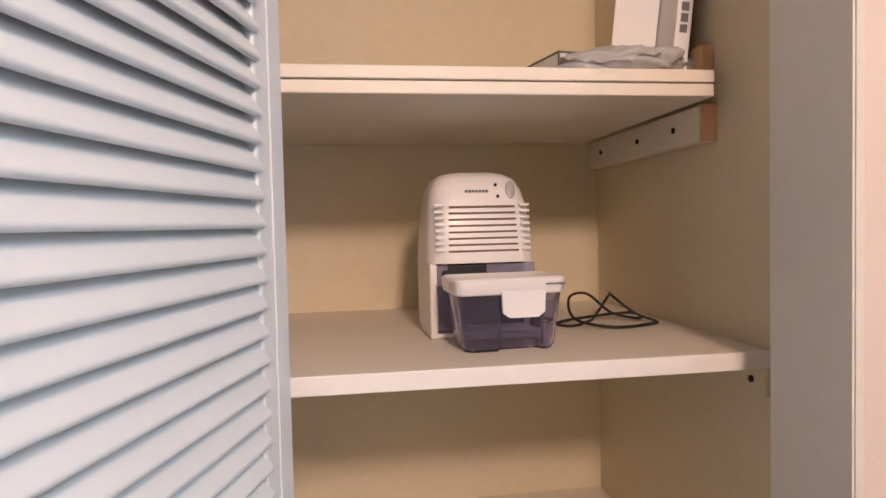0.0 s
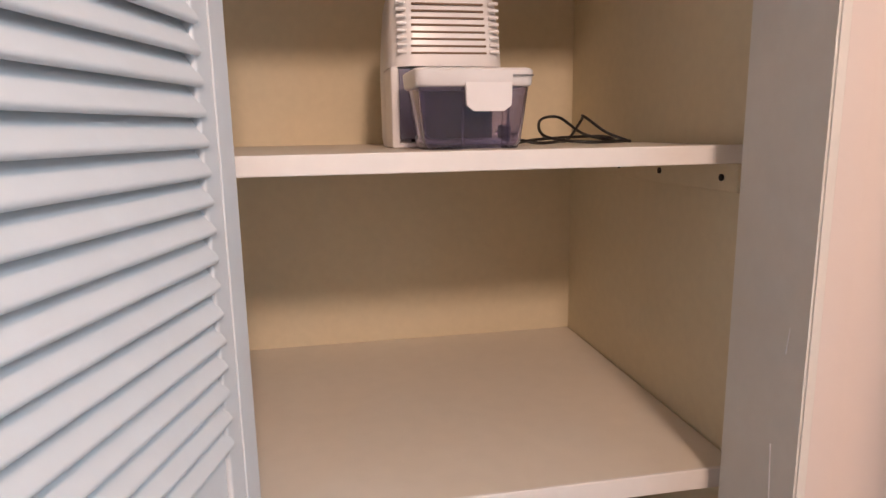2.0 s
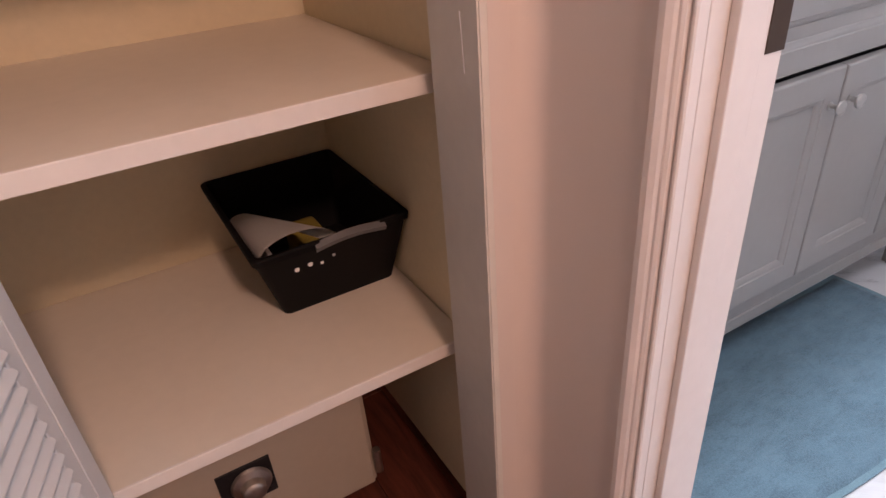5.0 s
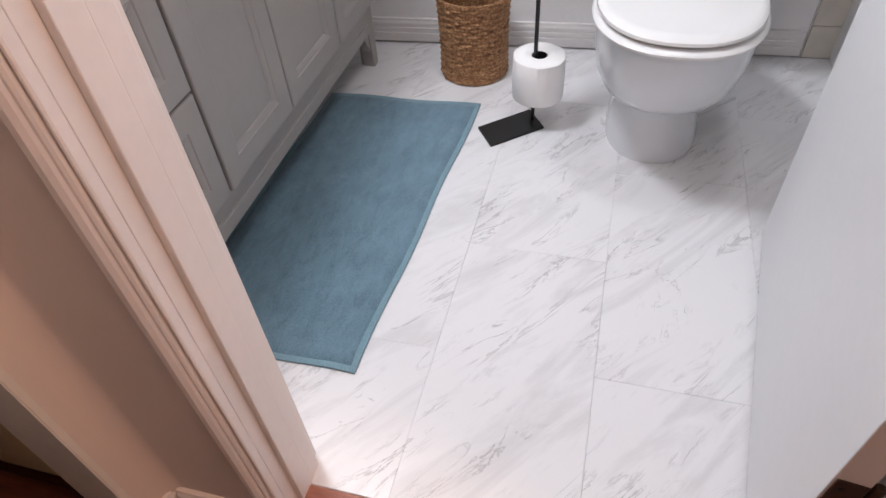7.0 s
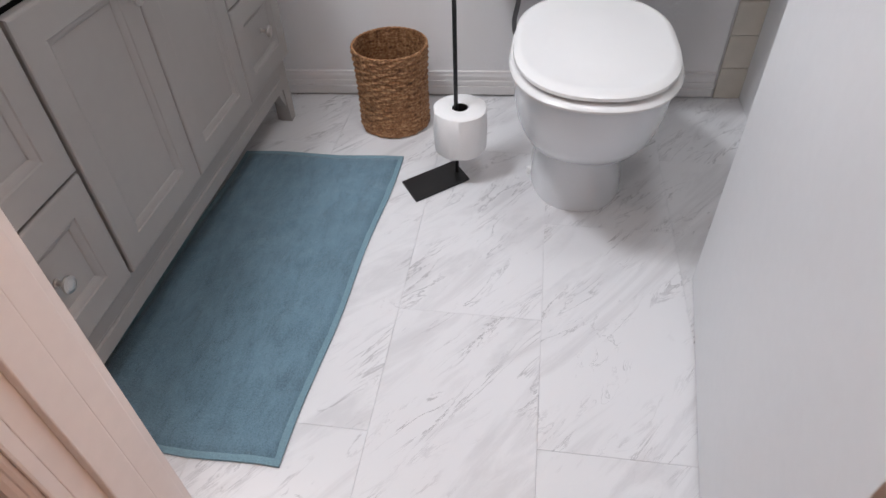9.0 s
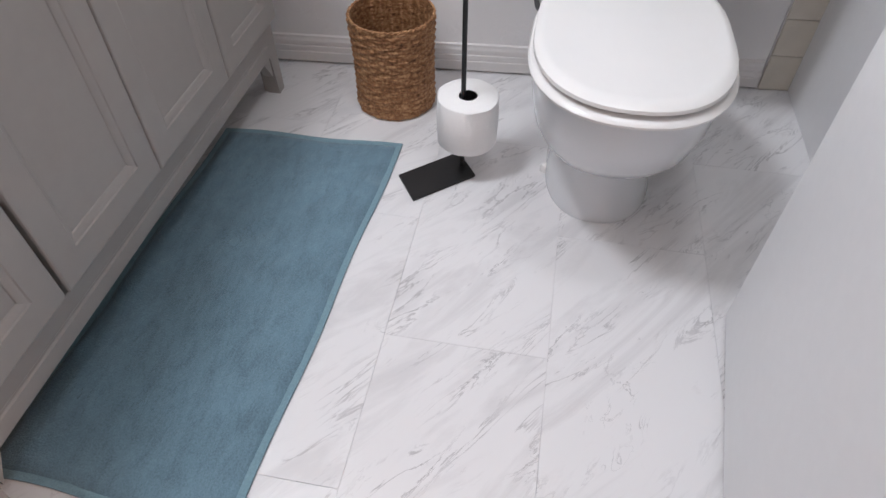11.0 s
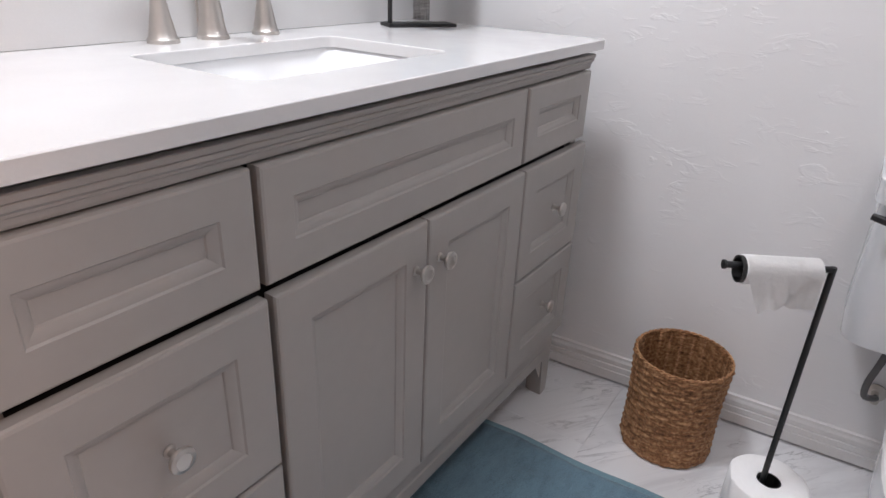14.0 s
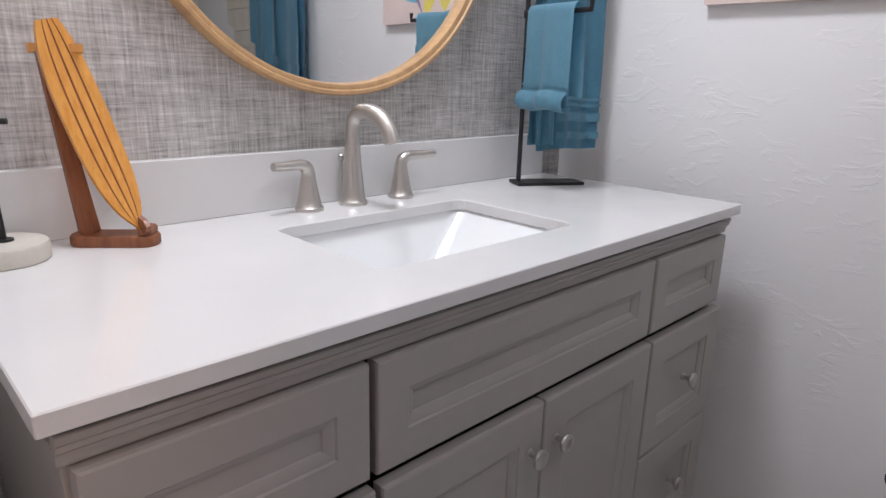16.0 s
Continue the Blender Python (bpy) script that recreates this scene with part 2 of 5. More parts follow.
M["slot_shade"] = paint("brown_slot_shade", (0.20, 0.135, 0.09), 0.85)
M["mirror_wood"] = wood("honey_oak_frame", (0.44, 0.225, 0.075), (0.62, 0.36, 0.14), 0.38, (3, 3, 3), 14.0, 0.15)
M["board_light"] = wood("light_board_wood", (0.60, 0.245, 0.04), (0.77, 0.375, 0.085), 0.25, (40, 40, 3), 4.0, 0.5, 0.03)
M["board_dark"] = wood("dark_board_wood", (0.17, 0.052, 0.018), (0.30, 0.105, 0.04), 0.5, (40, 40, 4), 4.0, 0.05, 0.015)
M["stripe"] = wood("brown_inlay", (0.16, 0.045, 0.012), (0.22, 0.070, 0.020), 0.4, (40, 40, 4), 4.0, 0.2, 0.01)
M["sill"] = wood("orange_red_threshold", (0.26, 0.065, 0.026), (0.42, 0.125, 0.055), 0.35, (14, 1.4, 14), 5.0)
M["cleat"] = wood("raw_pine", (0.50, 0.27, 0.13), (0.66, 0.40, 0.22), 0.6, (14, 14, 2), 5.0)
M["tile"] = paint("beige_wall_tile", (0.66, 0.61, 0.53), 0.25, 0.1, 20, 0.05, broad=6.0)
M["white_plastic"] = paint("white_plastic", (0.80, 0.775, 0.765), 0.3, 0.02, 60, 0.0)
M["grey_plastic"] = paint("grey_plastic", (0.34, 0.34, 0.345), 0.35)
M["flap"] = paint("dark_grey_flap", (0.13, 0.13, 0.135), 0.4)
M["dark"] = paint("black_parts_and_bay_shade", (0.01, 0.009, 0.011), 0.6)
M["purple"] = clear("violet_tinted_plastic", (0.74, 0.70, 0.90), 0.05, 0.96)
M["smoke"] = clear("smoke_tinted_plastic", (0.50, 0.47, 0.60), 0.12, 0.6)
M["bag"] = clear("clear_bag_film", (0.72, 0.72, 0.72), 0.25, 0.35)
M["bin"] = paint("black_bin_plastic", (0.006, 0.0055, 0.006), 0.6, 0.1, 150, 0.1)
M["bin"].node_tree.nodes["Principled BSDF"].inputs["Specular IOR Level"].default_value = 0.12
M["safe"] = paint("beige_safe_enamel", (0.46, 0.40, 0.32), 0.4, 0.06, 50, 0.12)
M["card_white"] = paint("white_card", (0.80, 0.79, 0.78), 0.55, 0.03)
M["red_ink"] = paint("red_ink", (0.55, 0.06, 0.09), 0.5)
M["grey_ink"] = paint("grey_ink", (0.16, 0.155, 0.16), 0.6)
M["sponge"] = paint("yellow_sponge", (0.24, 0.185, 0.03), 0.9, 0.2, 120, 0.7, 0.003)
M["canvas"] = paint("pink_canvas", (0.74, 0.60, 0.56), 0.75, 0.1, 160, 0.4, broad=8.0)
M["art_yellow"] = paint("yellow_paint", (0.80, 0.66, 0.14), 0.6, 0.12)
M["art_blue"] = paint("blue_paint", (0.20, 0.50, 0.68), 0.6, 0.15)
M["art_violet"] = paint("violet_paint", (0.33, 0.22, 0.35), 0.6, 0.15)
M["bronze"] = paint("dark_bronze", (0.085, 0.055, 0.04), 0.4, 0.1, metal=0.7)
M["stone"] = paint("travertine", (0.60, 0.56, 0.50), 0.5, 0.14, 70, 0.3, broad=14.0)

m, nt, ln, bs = nodes_of("mirror_glass")
bs.inputs["Metallic"].default_value, bs.inputs["Roughness"].default_value = 1.0, 0.015
ln.new(ramp(nt, ln, noise_tex(nt, ln, coords(nt, ln), 3), [(0.3, (0.86, 0.87, 0.87)), (0.7, (0.88, 0.89, 0.89))]), bs.inputs["Base Color"])
M["mirror"] = m

m, nt, ln, bs = nodes_of("woven_seagrass")
v = coords(nt, ln)
tone = mix(nt, ln, 0.5, noise_tex(nt, ln, coords(nt, ln, (1, 1, 5.0)), 30, 4, 0.7), noise_tex(nt, ln, v, 140, 3))
ln.new(ramp(nt, ln, tone, [(0.33, (0.075, 0.032, 0.014)), (0.48, (0.31, 0.142, 0.059)), (0.66, (0.61, 0.365, 0.185))]), bs.inputs["Base Color"])
bs.inputs["Roughness"].default_value = 0.75
bump(nt, ln, bs, noise_tex(nt, ln, coords(nt, ln, (1, 1, 6)), 120, 3), 0.5, 0.002)
M["weave"] = m

m, nt, ln, bs = nodes_of("lamp_glass")
bs.inputs["Base Color"].default_value = (0.9, 0.9, 0.88, 1)
bs.inputs["Emission Color"].default_value = (1, 0.93, 0.85, 1)
bs.inputs["Emission Strength"].default_value = 2.0
M["lamp_glass"] = m


# ---------- building helpers ----------
def mesh_of(name, bm, material, smooth=False, angle=35):
    me = bpy.data.meshes.new(name)
    bmesh.ops.recalc_face_normals(bm, faces=bm.faces)
    bm.to_mesh(me)
    bm.free()
    for mt in material if isinstance(material, (list, tuple)) else [material]:
        me.materials.append(mt)
    if smooth:
        for p in me.polygons:
            p.use_smooth = True
        me.set_sharp_from_angle(angle=radians(angle))
    return me


def thing(name, label, category, at=(0, 0, 0), group="", kind=""):
    ob = new(name)
    ob.empty_display_size = 0.05
    ob.location = at
    return tagged(ob, label, category, group, kind)


def whole(ob):
    """Where an object stands in the world."""
    return ob.matrix_basis if ob.parent is None else whole(ob.parent) @ ob.matrix_parent_inverse @ ob.matrix_basis


def part(name, bm, material, parent, label="", smooth=False, angle=35):
    ob = new(name, mesh_of(name, bm, material, smooth, angle))
    if parent is not None:
        ob.parent = parent
        ob.matrix_parent_inverse = whole(parent).inverted()
    return tagged(ob, label)


def solid(name, bm, material, label, category, kind="", smooth=False, group="", angle=35):
    ob = new(name, mesh_of(name, bm, material, smooth, angle))
    return tagged(ob, label, category, group, kind)


def box(bm, x0, x1, y0, y1, z0, z1, bevel=0.0, segs=2, m=None):
    vs = [bm.verts.new((x, y, z)) for x in (x0, x1) for y in (y0, y1) for z in (z0, z1)]
    fs = [bm.faces.new([vs[i] for i in q]) for q in ((0, 1, 3, 2), (4, 6, 7, 5), (0, 4, 5, 1), (2, 3, 7, 6), (0, 2, 6, 4), (1, 5, 7, 3))]
    if m is not None:
        bmesh.ops.transform(bm, matrix=m, verts=vs)
    if bevel:
        bmesh.ops.bevel(bm, geom=list({e for f in fs for e in f.edges}), offset=bevel, segments=segs, affect="EDGES", profile=0.5)
    return bm


def boxed(*a, **k):
    return box(bmesh.new(), *a, **k)


def prism(pts, z0, z1, bevel=0.0):
    bm = bmesh.new()
    lo, hi = [bm.verts.new((x, y, z0)) for x, y in pts], [bm.verts.new((x, y, z1)) for x, y in pts]
    bm.faces.new(lo[::-1]), bm.faces.new(hi)
    for i in range(len(pts)):
        j = (i + 1) % len(pts)
        bm.faces.new((lo[i], lo[j], hi[j], hi[i]))
    if bevel:
        bmesh.ops.bevel(bm, geom=bm.edges[:], offset=bevel, segments=2, affect="EDGES")
    return bm


def loft(rings, bm=None, caps=(True, True), closed=True):
    bm = bm or bmesh.new()
    rows = [[bm.verts.new(p) for p in r] for r in rings]
    n = len(rows[0])
    for a, b in zip(rows, rows[1:]):
        for i in range(n if closed else n - 1):
            j = (i + 1) % n
            bm.faces.new((a[i], a[j], b[j], b[i]))
    if caps[0]:
        bm.faces.new(rows[0][::-1])
    if caps[1]:
        bm.faces.new(rows[-1])
    return bm


def lathe(profile, at=(0, 0, 0), n=32, m=None, bm=None, caps=(True, True)):
    """Turned about z. profile: (radius, height) from one end to the other."""
    bm = bm or bmesh.new()
    m = m or Matrix.Identity(4)
    rings = [[m @ Vector((r * math.cos(2 * math.pi * i / n), r * math.sin(2 * math.pi * i / n), z)) + Vector(at) for i in range(n)] for r, z in profile]
    return loft(rings, bm, caps)


def tube(pts, radius, n=10, bm=None, smooth_steps=0, caps=(True, True)):
    """A round bar along points; radius is one number or one for each point."""
    pts = [Vector(p) for p in pts]
    rad = list(radius) if isinstance(radius, (list, tuple)) else [radius] * len(pts)
    if smooth_steps:
        out, rr = [], []
        for i in range(len(pts) - 1):
            p0, p1, p2, p3 = pts[max(i - 1, 0)], pts[i], pts[i + 1], pts[min(i + 2, len(pts) - 1)]
            for s in range(smooth_steps):
                u = s / smooth_steps
                out.append(0.5 * (2 * p1 + (p2 - p0) * u + (2 * p0 - 5 * p1 + 4 * p2 - p3) * u * u + (3 * p1 - p0 - 3 * p2 + p3) * u ** 3))
                rr.append(rad[i] * (1 - u) + rad[i + 1] * u)
        pts, rad = out + [pts[-1]], rr + [rad[-1]]
    side, rings = None, []
    for i, p in enumerate(pts):
        d = (pts[min(i + 1, len(pts) - 1)] - pts[max(i - 1, 0)]).normalized()
        if side is None:
            side = d.orthogonal().normalized()
        side = (side - d * side.dot(d)).normalized()
        other = d.cross(side)
        rings.append([p + rad[i] * (math.cos(2 * math.pi * k / n) * side + math.sin(2 * math.pi * k / n) * other) for k in range(n)])
    return loft(rings, bm, caps)


def rounded(x0, x1, y0, y1, r, z, n=5):
    """Points of a level rectangle with round corners."""
    out = []
    for cx, cy, a in ((x1 - r, y1 - r, 0), (x0 + r, y1 - r, 90), (x0 + r, y0 + r, 180), (x1 - r, y0 + r, 270)):
        for k in range(n + 1):
            t = radians(a + 90 * k / n)
            out.append((cx + r * math.cos(t), cy + r * math.sin(t), z))
    return out


def profile_bar(section, start, end, out, up=(0, 0, 1)):
    """A moulding: section points (outwards, upwards) run from start to end."""
    o, u = Vector(out), Vector(up)
    return loft([[Vector(p) + o * a + u * b for a, b in section] for p in (start, end)])

# ---------- the setting ----------
HALL_X, BATH_X = -0.835, -0.718        # faces of the wall with the bathroom door
FRONT_Y, BACK_Y, PAPER_Y = -0.130, 0.533, 0.508
DOOR_Y0, DOOR_Y1, DOOR_TOP = -1.078, -0.315, 2.03
JAMB_X = -0.822                         # hall edge of the door lining
CEIL = 2.40


def end_x(y):
    """Face of the wall behind the toilet, which stands a little out of square."""
    return 0.737 + (0.05 - y) * 0.0655


def wall(name, bm, material, label):
    return solid(name, bm, material, label, "wall", "structure")


solid("floor", prism([(-0.782, 0.62), (-0.782, -2.2), (1.0, -2.2), (1.0, 0.62)], -0.05, -0.0025), M["grout"], "white marble-look tile floor of the bathroom", "floor", "structure")
solid("hall_floor", prism([(-2.6, 0.62), (-2.6, -2.6), (-0.782, -2.6), (-0.782, 0.62)], -0.05, -0.004), M["inside"], "dark red-brown plank floor of the hall and closet", "floor", "structure")
solid("ceiling", boxed(-2.6, 1.0, -2.6, 0.65, CEIL, CEIL + 0.08), M["ceiling"], "white textured ceiling", "ceiling", "structure")

wall("wall_vanity", boxed(BATH_X, 0.72, PAPER_Y, 0.65, -0.05, CEIL), M["paper"], "wall covered in grey woven grasscloth paper")
wall("wall_toilet", prism([(end_x(0.65), 0.65), (end_x(-1.262), -1.262), (1.0, -1.262), (1.0, 0.65)], -0.05, CEIL), M["bath_wall"], "white hand-trowelled plaster wall behind the toilet")
wall("wall_shower_end", prism([(end_x(-1.263) - 0.002, -1.263), (end_x(-2.2) - 0.002, -2.2), (1.0, -2.2), (1.0, -1.263)], -0.05, CEIL), M["grout"], "shower end wall behind beige tiles")
wall("wall_shower_back", boxed(BATH_X, 1.0, -2.28, -2.2, -0.05, CEIL), M["tile"], "plain beige shower back wall")
wall("wall_door_upper", prism([(-0.8095, DOOR_Y1 + 0.018), (-0.8095, DOOR_Y1 + 0.0245), (HALL_X, DOOR_Y1 + 0.0245), (HALL_X, FRONT_Y), (HALL_X, BACK_Y), (BATH_X, BACK_Y), (BATH_X, DOOR_Y1 + 0.018)], -0.05, CEIL), M["hall_wall"], "pale pink-white wall between closet and bathroom")
wall("wall_door_lower", prism([(HALL_X, -2.6), (HALL_X, DOOR_Y0 - 0.0245), (-0.8095, DOOR_Y0 - 0.0245), (-0.8095, DOOR_Y0 - 0.018), (BATH_X, DOOR_Y0 - 0.018), (BATH_X, -2.6)], -0.05, CEIL), M["hall_wall"], "pale pink-white hall wall beside the bathroom door")
wall("wall_door_head", prism([(HALL_X, DOOR_Y0 - 0.0245), (HALL_X, DOOR_Y1 + 0.0245), (BATH_X, DOOR_Y1 + 0.018), (BATH_X, DOOR_Y0 - 0.018)], DOOR_TOP + 0.0246, CEIL), M["hall_wall"], "pale wall above the bathroom door")
wall("wall_closet_back", boxed(-2.2, BATH_X - 0.001, BACK_Y, 0.65, -0.05, CEIL), M["closet_wall"], "cream painted back wall of the closet")
wall("wall_closet_side", boxed(-0.845, -0.8355, FRONT_Y + 0.120, BACK_Y, -0.05, CEIL), M["closet_wall"], "cream painted side wall of the closet")
wall("wall_closet_far", boxed(-2.2, -2.1, FRONT_Y + 0.1, BACK_Y, -0.05, CEIL), M["closet_wall"], "cream painted far side wall of the closet")
wall("wall_closet_return", prism([(-0.8885, FRONT_Y), (HALL_X - 0.0005, FRONT_Y), (HALL_X - 0.0005, FRONT_Y + 0.1195), (-0.8755, FRONT_Y + 0.1195)], -0.05, CEIL), M["hall_wall"], "narrow pale pink-white wall strip beside the closet")
COVE = 0.028
arc = [(HALL_X - COVE + COVE * math.cos(radians(a)), FRONT_Y - COVE + COVE * math.sin(radians(a))) for a in range(0, 91, 9)]
solid("wall_corner", prism(arc + [(HALL_X - 0.0004, FRONT_Y - 0.0004)], -0.05, CEIL), M["hall_wall"], "softly rounded inner corner of the pale hall wall", "wall", "structure", True, angle=30)
wall("wall_closet_head", boxed(-2.05, -0.889, FRONT_Y, FRONT_Y + 0.1, 2.05, CEIL), M["hall_wall"], "pale wall above the closet opening")
wall("wall_closet_left", boxed(-2.6, -2.05, FRONT_Y, FRONT_Y + 0.1, -0.05, CEIL), M["hall_wall"], "pale hall wall beyond the closet")
wall("wall_hall_west", boxed(-2.68, -2.6, -2.6, 0.65, -0.05, CEIL), M["hall_wall"], "pale pink-white hall end wall")
wall("wall_hall_south", boxed(-2.6, 1.0, -2.68, -2.6, -0.05, CEIL), M["hall_wall"], "pale pink-white hall wall behind the walker")

# closet jamb board, with the paint scuff on its face
solid("closet_jamb", prism([(-0.9005, FRONT_Y - 0.002), (-0.8888, FRONT_Y - 0.002), (-0.8758, FRONT_Y + 0.120), (-0.8875, FRONT_Y + 0.120)], 0.0, 2.05, 0.002), M["jamb"], "grey-white painted closet door jamb board", "door jamb", "structure")
scuff = thing("paint_scratch", "thin pale scratches in the jamb paint", "scratch", (-0.899, -0.12, 0.8), kind="structure")
jamb_x = lambda y: -0.9005 + 0.013 * (y - FRONT_Y) / 0.122
for y, z0, z1, lean in ((-0.098, 0.87, 0.93, 0.004), (-0.104, 1.02, 1.045, -0.003)):
    part("scratch", loft([[(jamb_x(y) + d, y + lean * k + w, z0 + (z1 - z0) * k) for d, w in ((-0.0006, -0.0004), (-0.0006, 0.0004), (0.0004, 0.0004), (0.0004, -0.0004))] for k in (0, 0.3, 0.6, 1)]), M["door"], scuff)
solid("closet_jamb_far", boxed(-2.05, -1.99, FRONT_Y - 0.002, FRONT_Y + 0.11, 0.0, 2.05, 0.002), M["jamb"], "grey-white painted far closet jamb board", "door jamb", "structure")


# bathroom door casing: beaded back band, two flats and a groove between them
def casing_section(w):
    return [(0, 0), (0.014, 0), (0.0155, 0.002), (0.0155, w * 0.62), (0.0085, w * 0.68), (0.0085, w * 0.74), (0.0175, w * 0.80), (0.0185, w * 0.92), (0.015, w), (0, w)]


CW = 0.0245
# narrow hall moulding: a rounded bead, a groove and a slope up to the wall face
HALL_BEAD = [(-0.012, 0.0004), (0, 0.0), (0.0022, 0.0010), (0.0030, 0.0026), (0.0008, 0.0046), (0.0010, 0.0060), (0.0058, 0.0070), (0.0082, 0.0094), (0.0088, 0.0118), (0.0120, 0.0138), (0.0158, 0.0185), (0.0165, CW), (-0.012, CW)]
for y, d in ((DOOR_Y1, 1), (DOOR_Y0, -1)):
    ob = profile_bar(HALL_BEAD, (JAMB_X, y, 0.0), (JAMB_X, y, DOOR_TOP + CW), (-1, 0, 0), (0, d, 0))
    solid("door_casing", ob, M["trim"], "narrow pale moulding on the hall side of the bathroom door", "door casing", "structure")
    ob = profile_bar(casing_section(0.06), (BATH_X, y + d * 0.004, 0.0), (BATH_X, y + d * 0.004, DOOR_TOP + 0.06), (1, 0, 0), (0, d, 0))
    solid("door_casing", ob, M["trim"], "white moulded casing inside the bathroom door", "door casing", "structure")
ob = profile_bar(HALL_BEAD, (JAMB_X, DOOR_Y0, DOOR_TOP), (JAMB_X, DOOR_Y1, DOOR_TOP), (-1, 0, 0))
solid("door_casing", ob, M["trim"], "narrow pale head moulding of the bathroom door", "door casing", "structure")
jamb = thing("door_jamb", "white painted jamb lining of the bathroom doorway", "door jamb", (BATH_X, DOOR_Y1, 0), kind="structure")
part("side_lining", boxed(-0.8097, BATH_X, DOOR_Y1, DOOR_Y1 + 0.0178, 0, DOOR_TOP, 0.0012), M["trim"], jamb)
part("side_lining", boxed(-0.8097, BATH_X, DOOR_Y0 - 0.0178, DOOR_Y0, 0, DOOR_TOP, 0.0012), M["trim"], jamb)
part("head_lining", boxed(-0.8097, BATH_X, DOOR_Y0 - 0.0178, DOOR_Y1 + 0.0178, DOOR_TOP, DOOR_TOP + 0.0178), M["trim"], jamb)
part("stop", boxed(-0.787, -0.7525, DOOR_Y1 - 0.010, DOOR_Y1 - 0.0002, 0, DOOR_TOP, 0.0016), M["trim"], jamb)
part("rebate_strip", boxed(-0.7524, -0.722, DOOR_Y1 - 0.0085, DOOR_Y1 - 0.0002, 0, DOOR_TOP, 0.0016), M["trim"], jamb)
part("stop", boxed(-0.787, -0.757, DOOR_Y0 + 0.0002, DOOR_Y0 + 0.010, 0, DOOR_TOP, 0.0016), M["trim"], jamb)
part("strike_plate", boxed(-0.746, -0.721, DOOR_Y1 - 0.0095, DOOR_Y1 - 0.0084, 0.90, 0.965, 0.0004), M["bronze"], jamb, "dark bronze strike plate")

solid("threshold", profile_bar([(-0.022, 0), (-0.018, 0.004), (0, 0.006), (0.018, 0.004), (0.022, 0)], (-0.781, DOOR_Y0, 0.0), (-0.781, DOOR_Y1, 0.0), (1, 0, 0)), M["sill"], "orange-red wooden threshold strip in the doorway", "threshold", "structure")

BASE_SECTION = [(0, 0.003), (0.012, 0.003), (0.0125, 0.030), (0.0095, 0.032), (0.0115, 0.035), (0.0115, 0.046), (0.0085, 0.048), (0.0105, 0.051), (0.0105, 0.060), (0.0075, 0.066), (0.0070, 0.072), (0, 0.0735)]


def baseboard(a, b, out, label, h=1.0, lift=0.0):
    bm = profile_bar([(x, max(z * h, lift)) for x, z in BASE_SECTION], (*a, 0.0), (*b, 0.0), out)
    solid("baseboard", bm, M["trim"], label, "baseboard", "structure")


nrm = Vector((-1, -0.0655, 0)).normalized()
baseboard((end_x(PAPER_Y), PAPER_Y), (end_x(-1.258), -1.258), nrm, "white grooved baseboard along the toilet wall", 1.15, 0.008)
baseboard((HALL_X, FRONT_Y - 0.0145), (HALL_X, DOOR_Y1 + CW), (-1, 0, 0), "pale baseboard beside the bathroom door", 0.98)
baseboard((-0.9005, FRONT_Y), (HALL_X, FRONT_Y), (0, -1, 0), "short pale baseboard beside the closet", 0.98)
baseboard((HALL_X, -2.58), (HALL_X, DOOR_Y0 - CW), (-1, 0, 0), "pale baseboard along the hall wall", 0.98)


# ---------- open bathroom door ----------
door = thing("bathroom_door", "plain white flush door standing wide open", "door", (BATH_X, DOOR_Y0, 0))
DL = 0.762
turn = Matrix.Translation((-0.756, -0.997, 0)) @ Matrix.Rotation(math.atan2(-0.092, 0.757), 4, "Z")
part("leaf", boxed(0, DL, -0.035, 0, 0.012, 2.02, 0.0015, m=turn), M["door"], door)
for z in (0.315, 1.05, 1.80):
    hb = boxed(-0.0022, 0.0004, -0.034, -0.003, z - 0.044, z + 0.044, 0.0008, 1, m=turn)
    hinge = part("hinge", hb, M["bronze"], door, "dark bronze butt hinge leaf on the door edge")
    part("knuckle", lathe([(0.004, z - 0.047), (0.0065, z - 0.044), (0.0065, z + 0.044), (0.0045, z + 0.047)], turn @ Vector((0.002, -0.0425, 0)), 14), M["bronze"], hinge, "", True)
    for dz in (-0.028, 0.0, 0.028):
        part("screw", lathe([(0.0036, 0), (0.0030, 0.0009)], turn @ Vector((-0.0021, -0.012 - 0.008 * (dz == 0), z + dz)), 10, Matrix.Rotation(radians(-90), 4, "Y")), M["dark"], hinge)
for s in (-1, 1):
    kb = lathe([(0.028, 0), (0.027, 0.006), (0.011, 0.009), (0.010, 0.028), (0.022, 0.036), (0.027, 0.048), (0.024, 0.060), (0.010, 0.065)], (0, 0, 0), 24,
               turn @ Matrix.Translation((DL - 0.065, -0.0175 + s * 0.0175, 0.93)) @ Matrix.Rotation(radians(-90 * s), 4, "X"))
    part("door_knob", kb, M["bronze"], door, "dark bronze door knob", True)


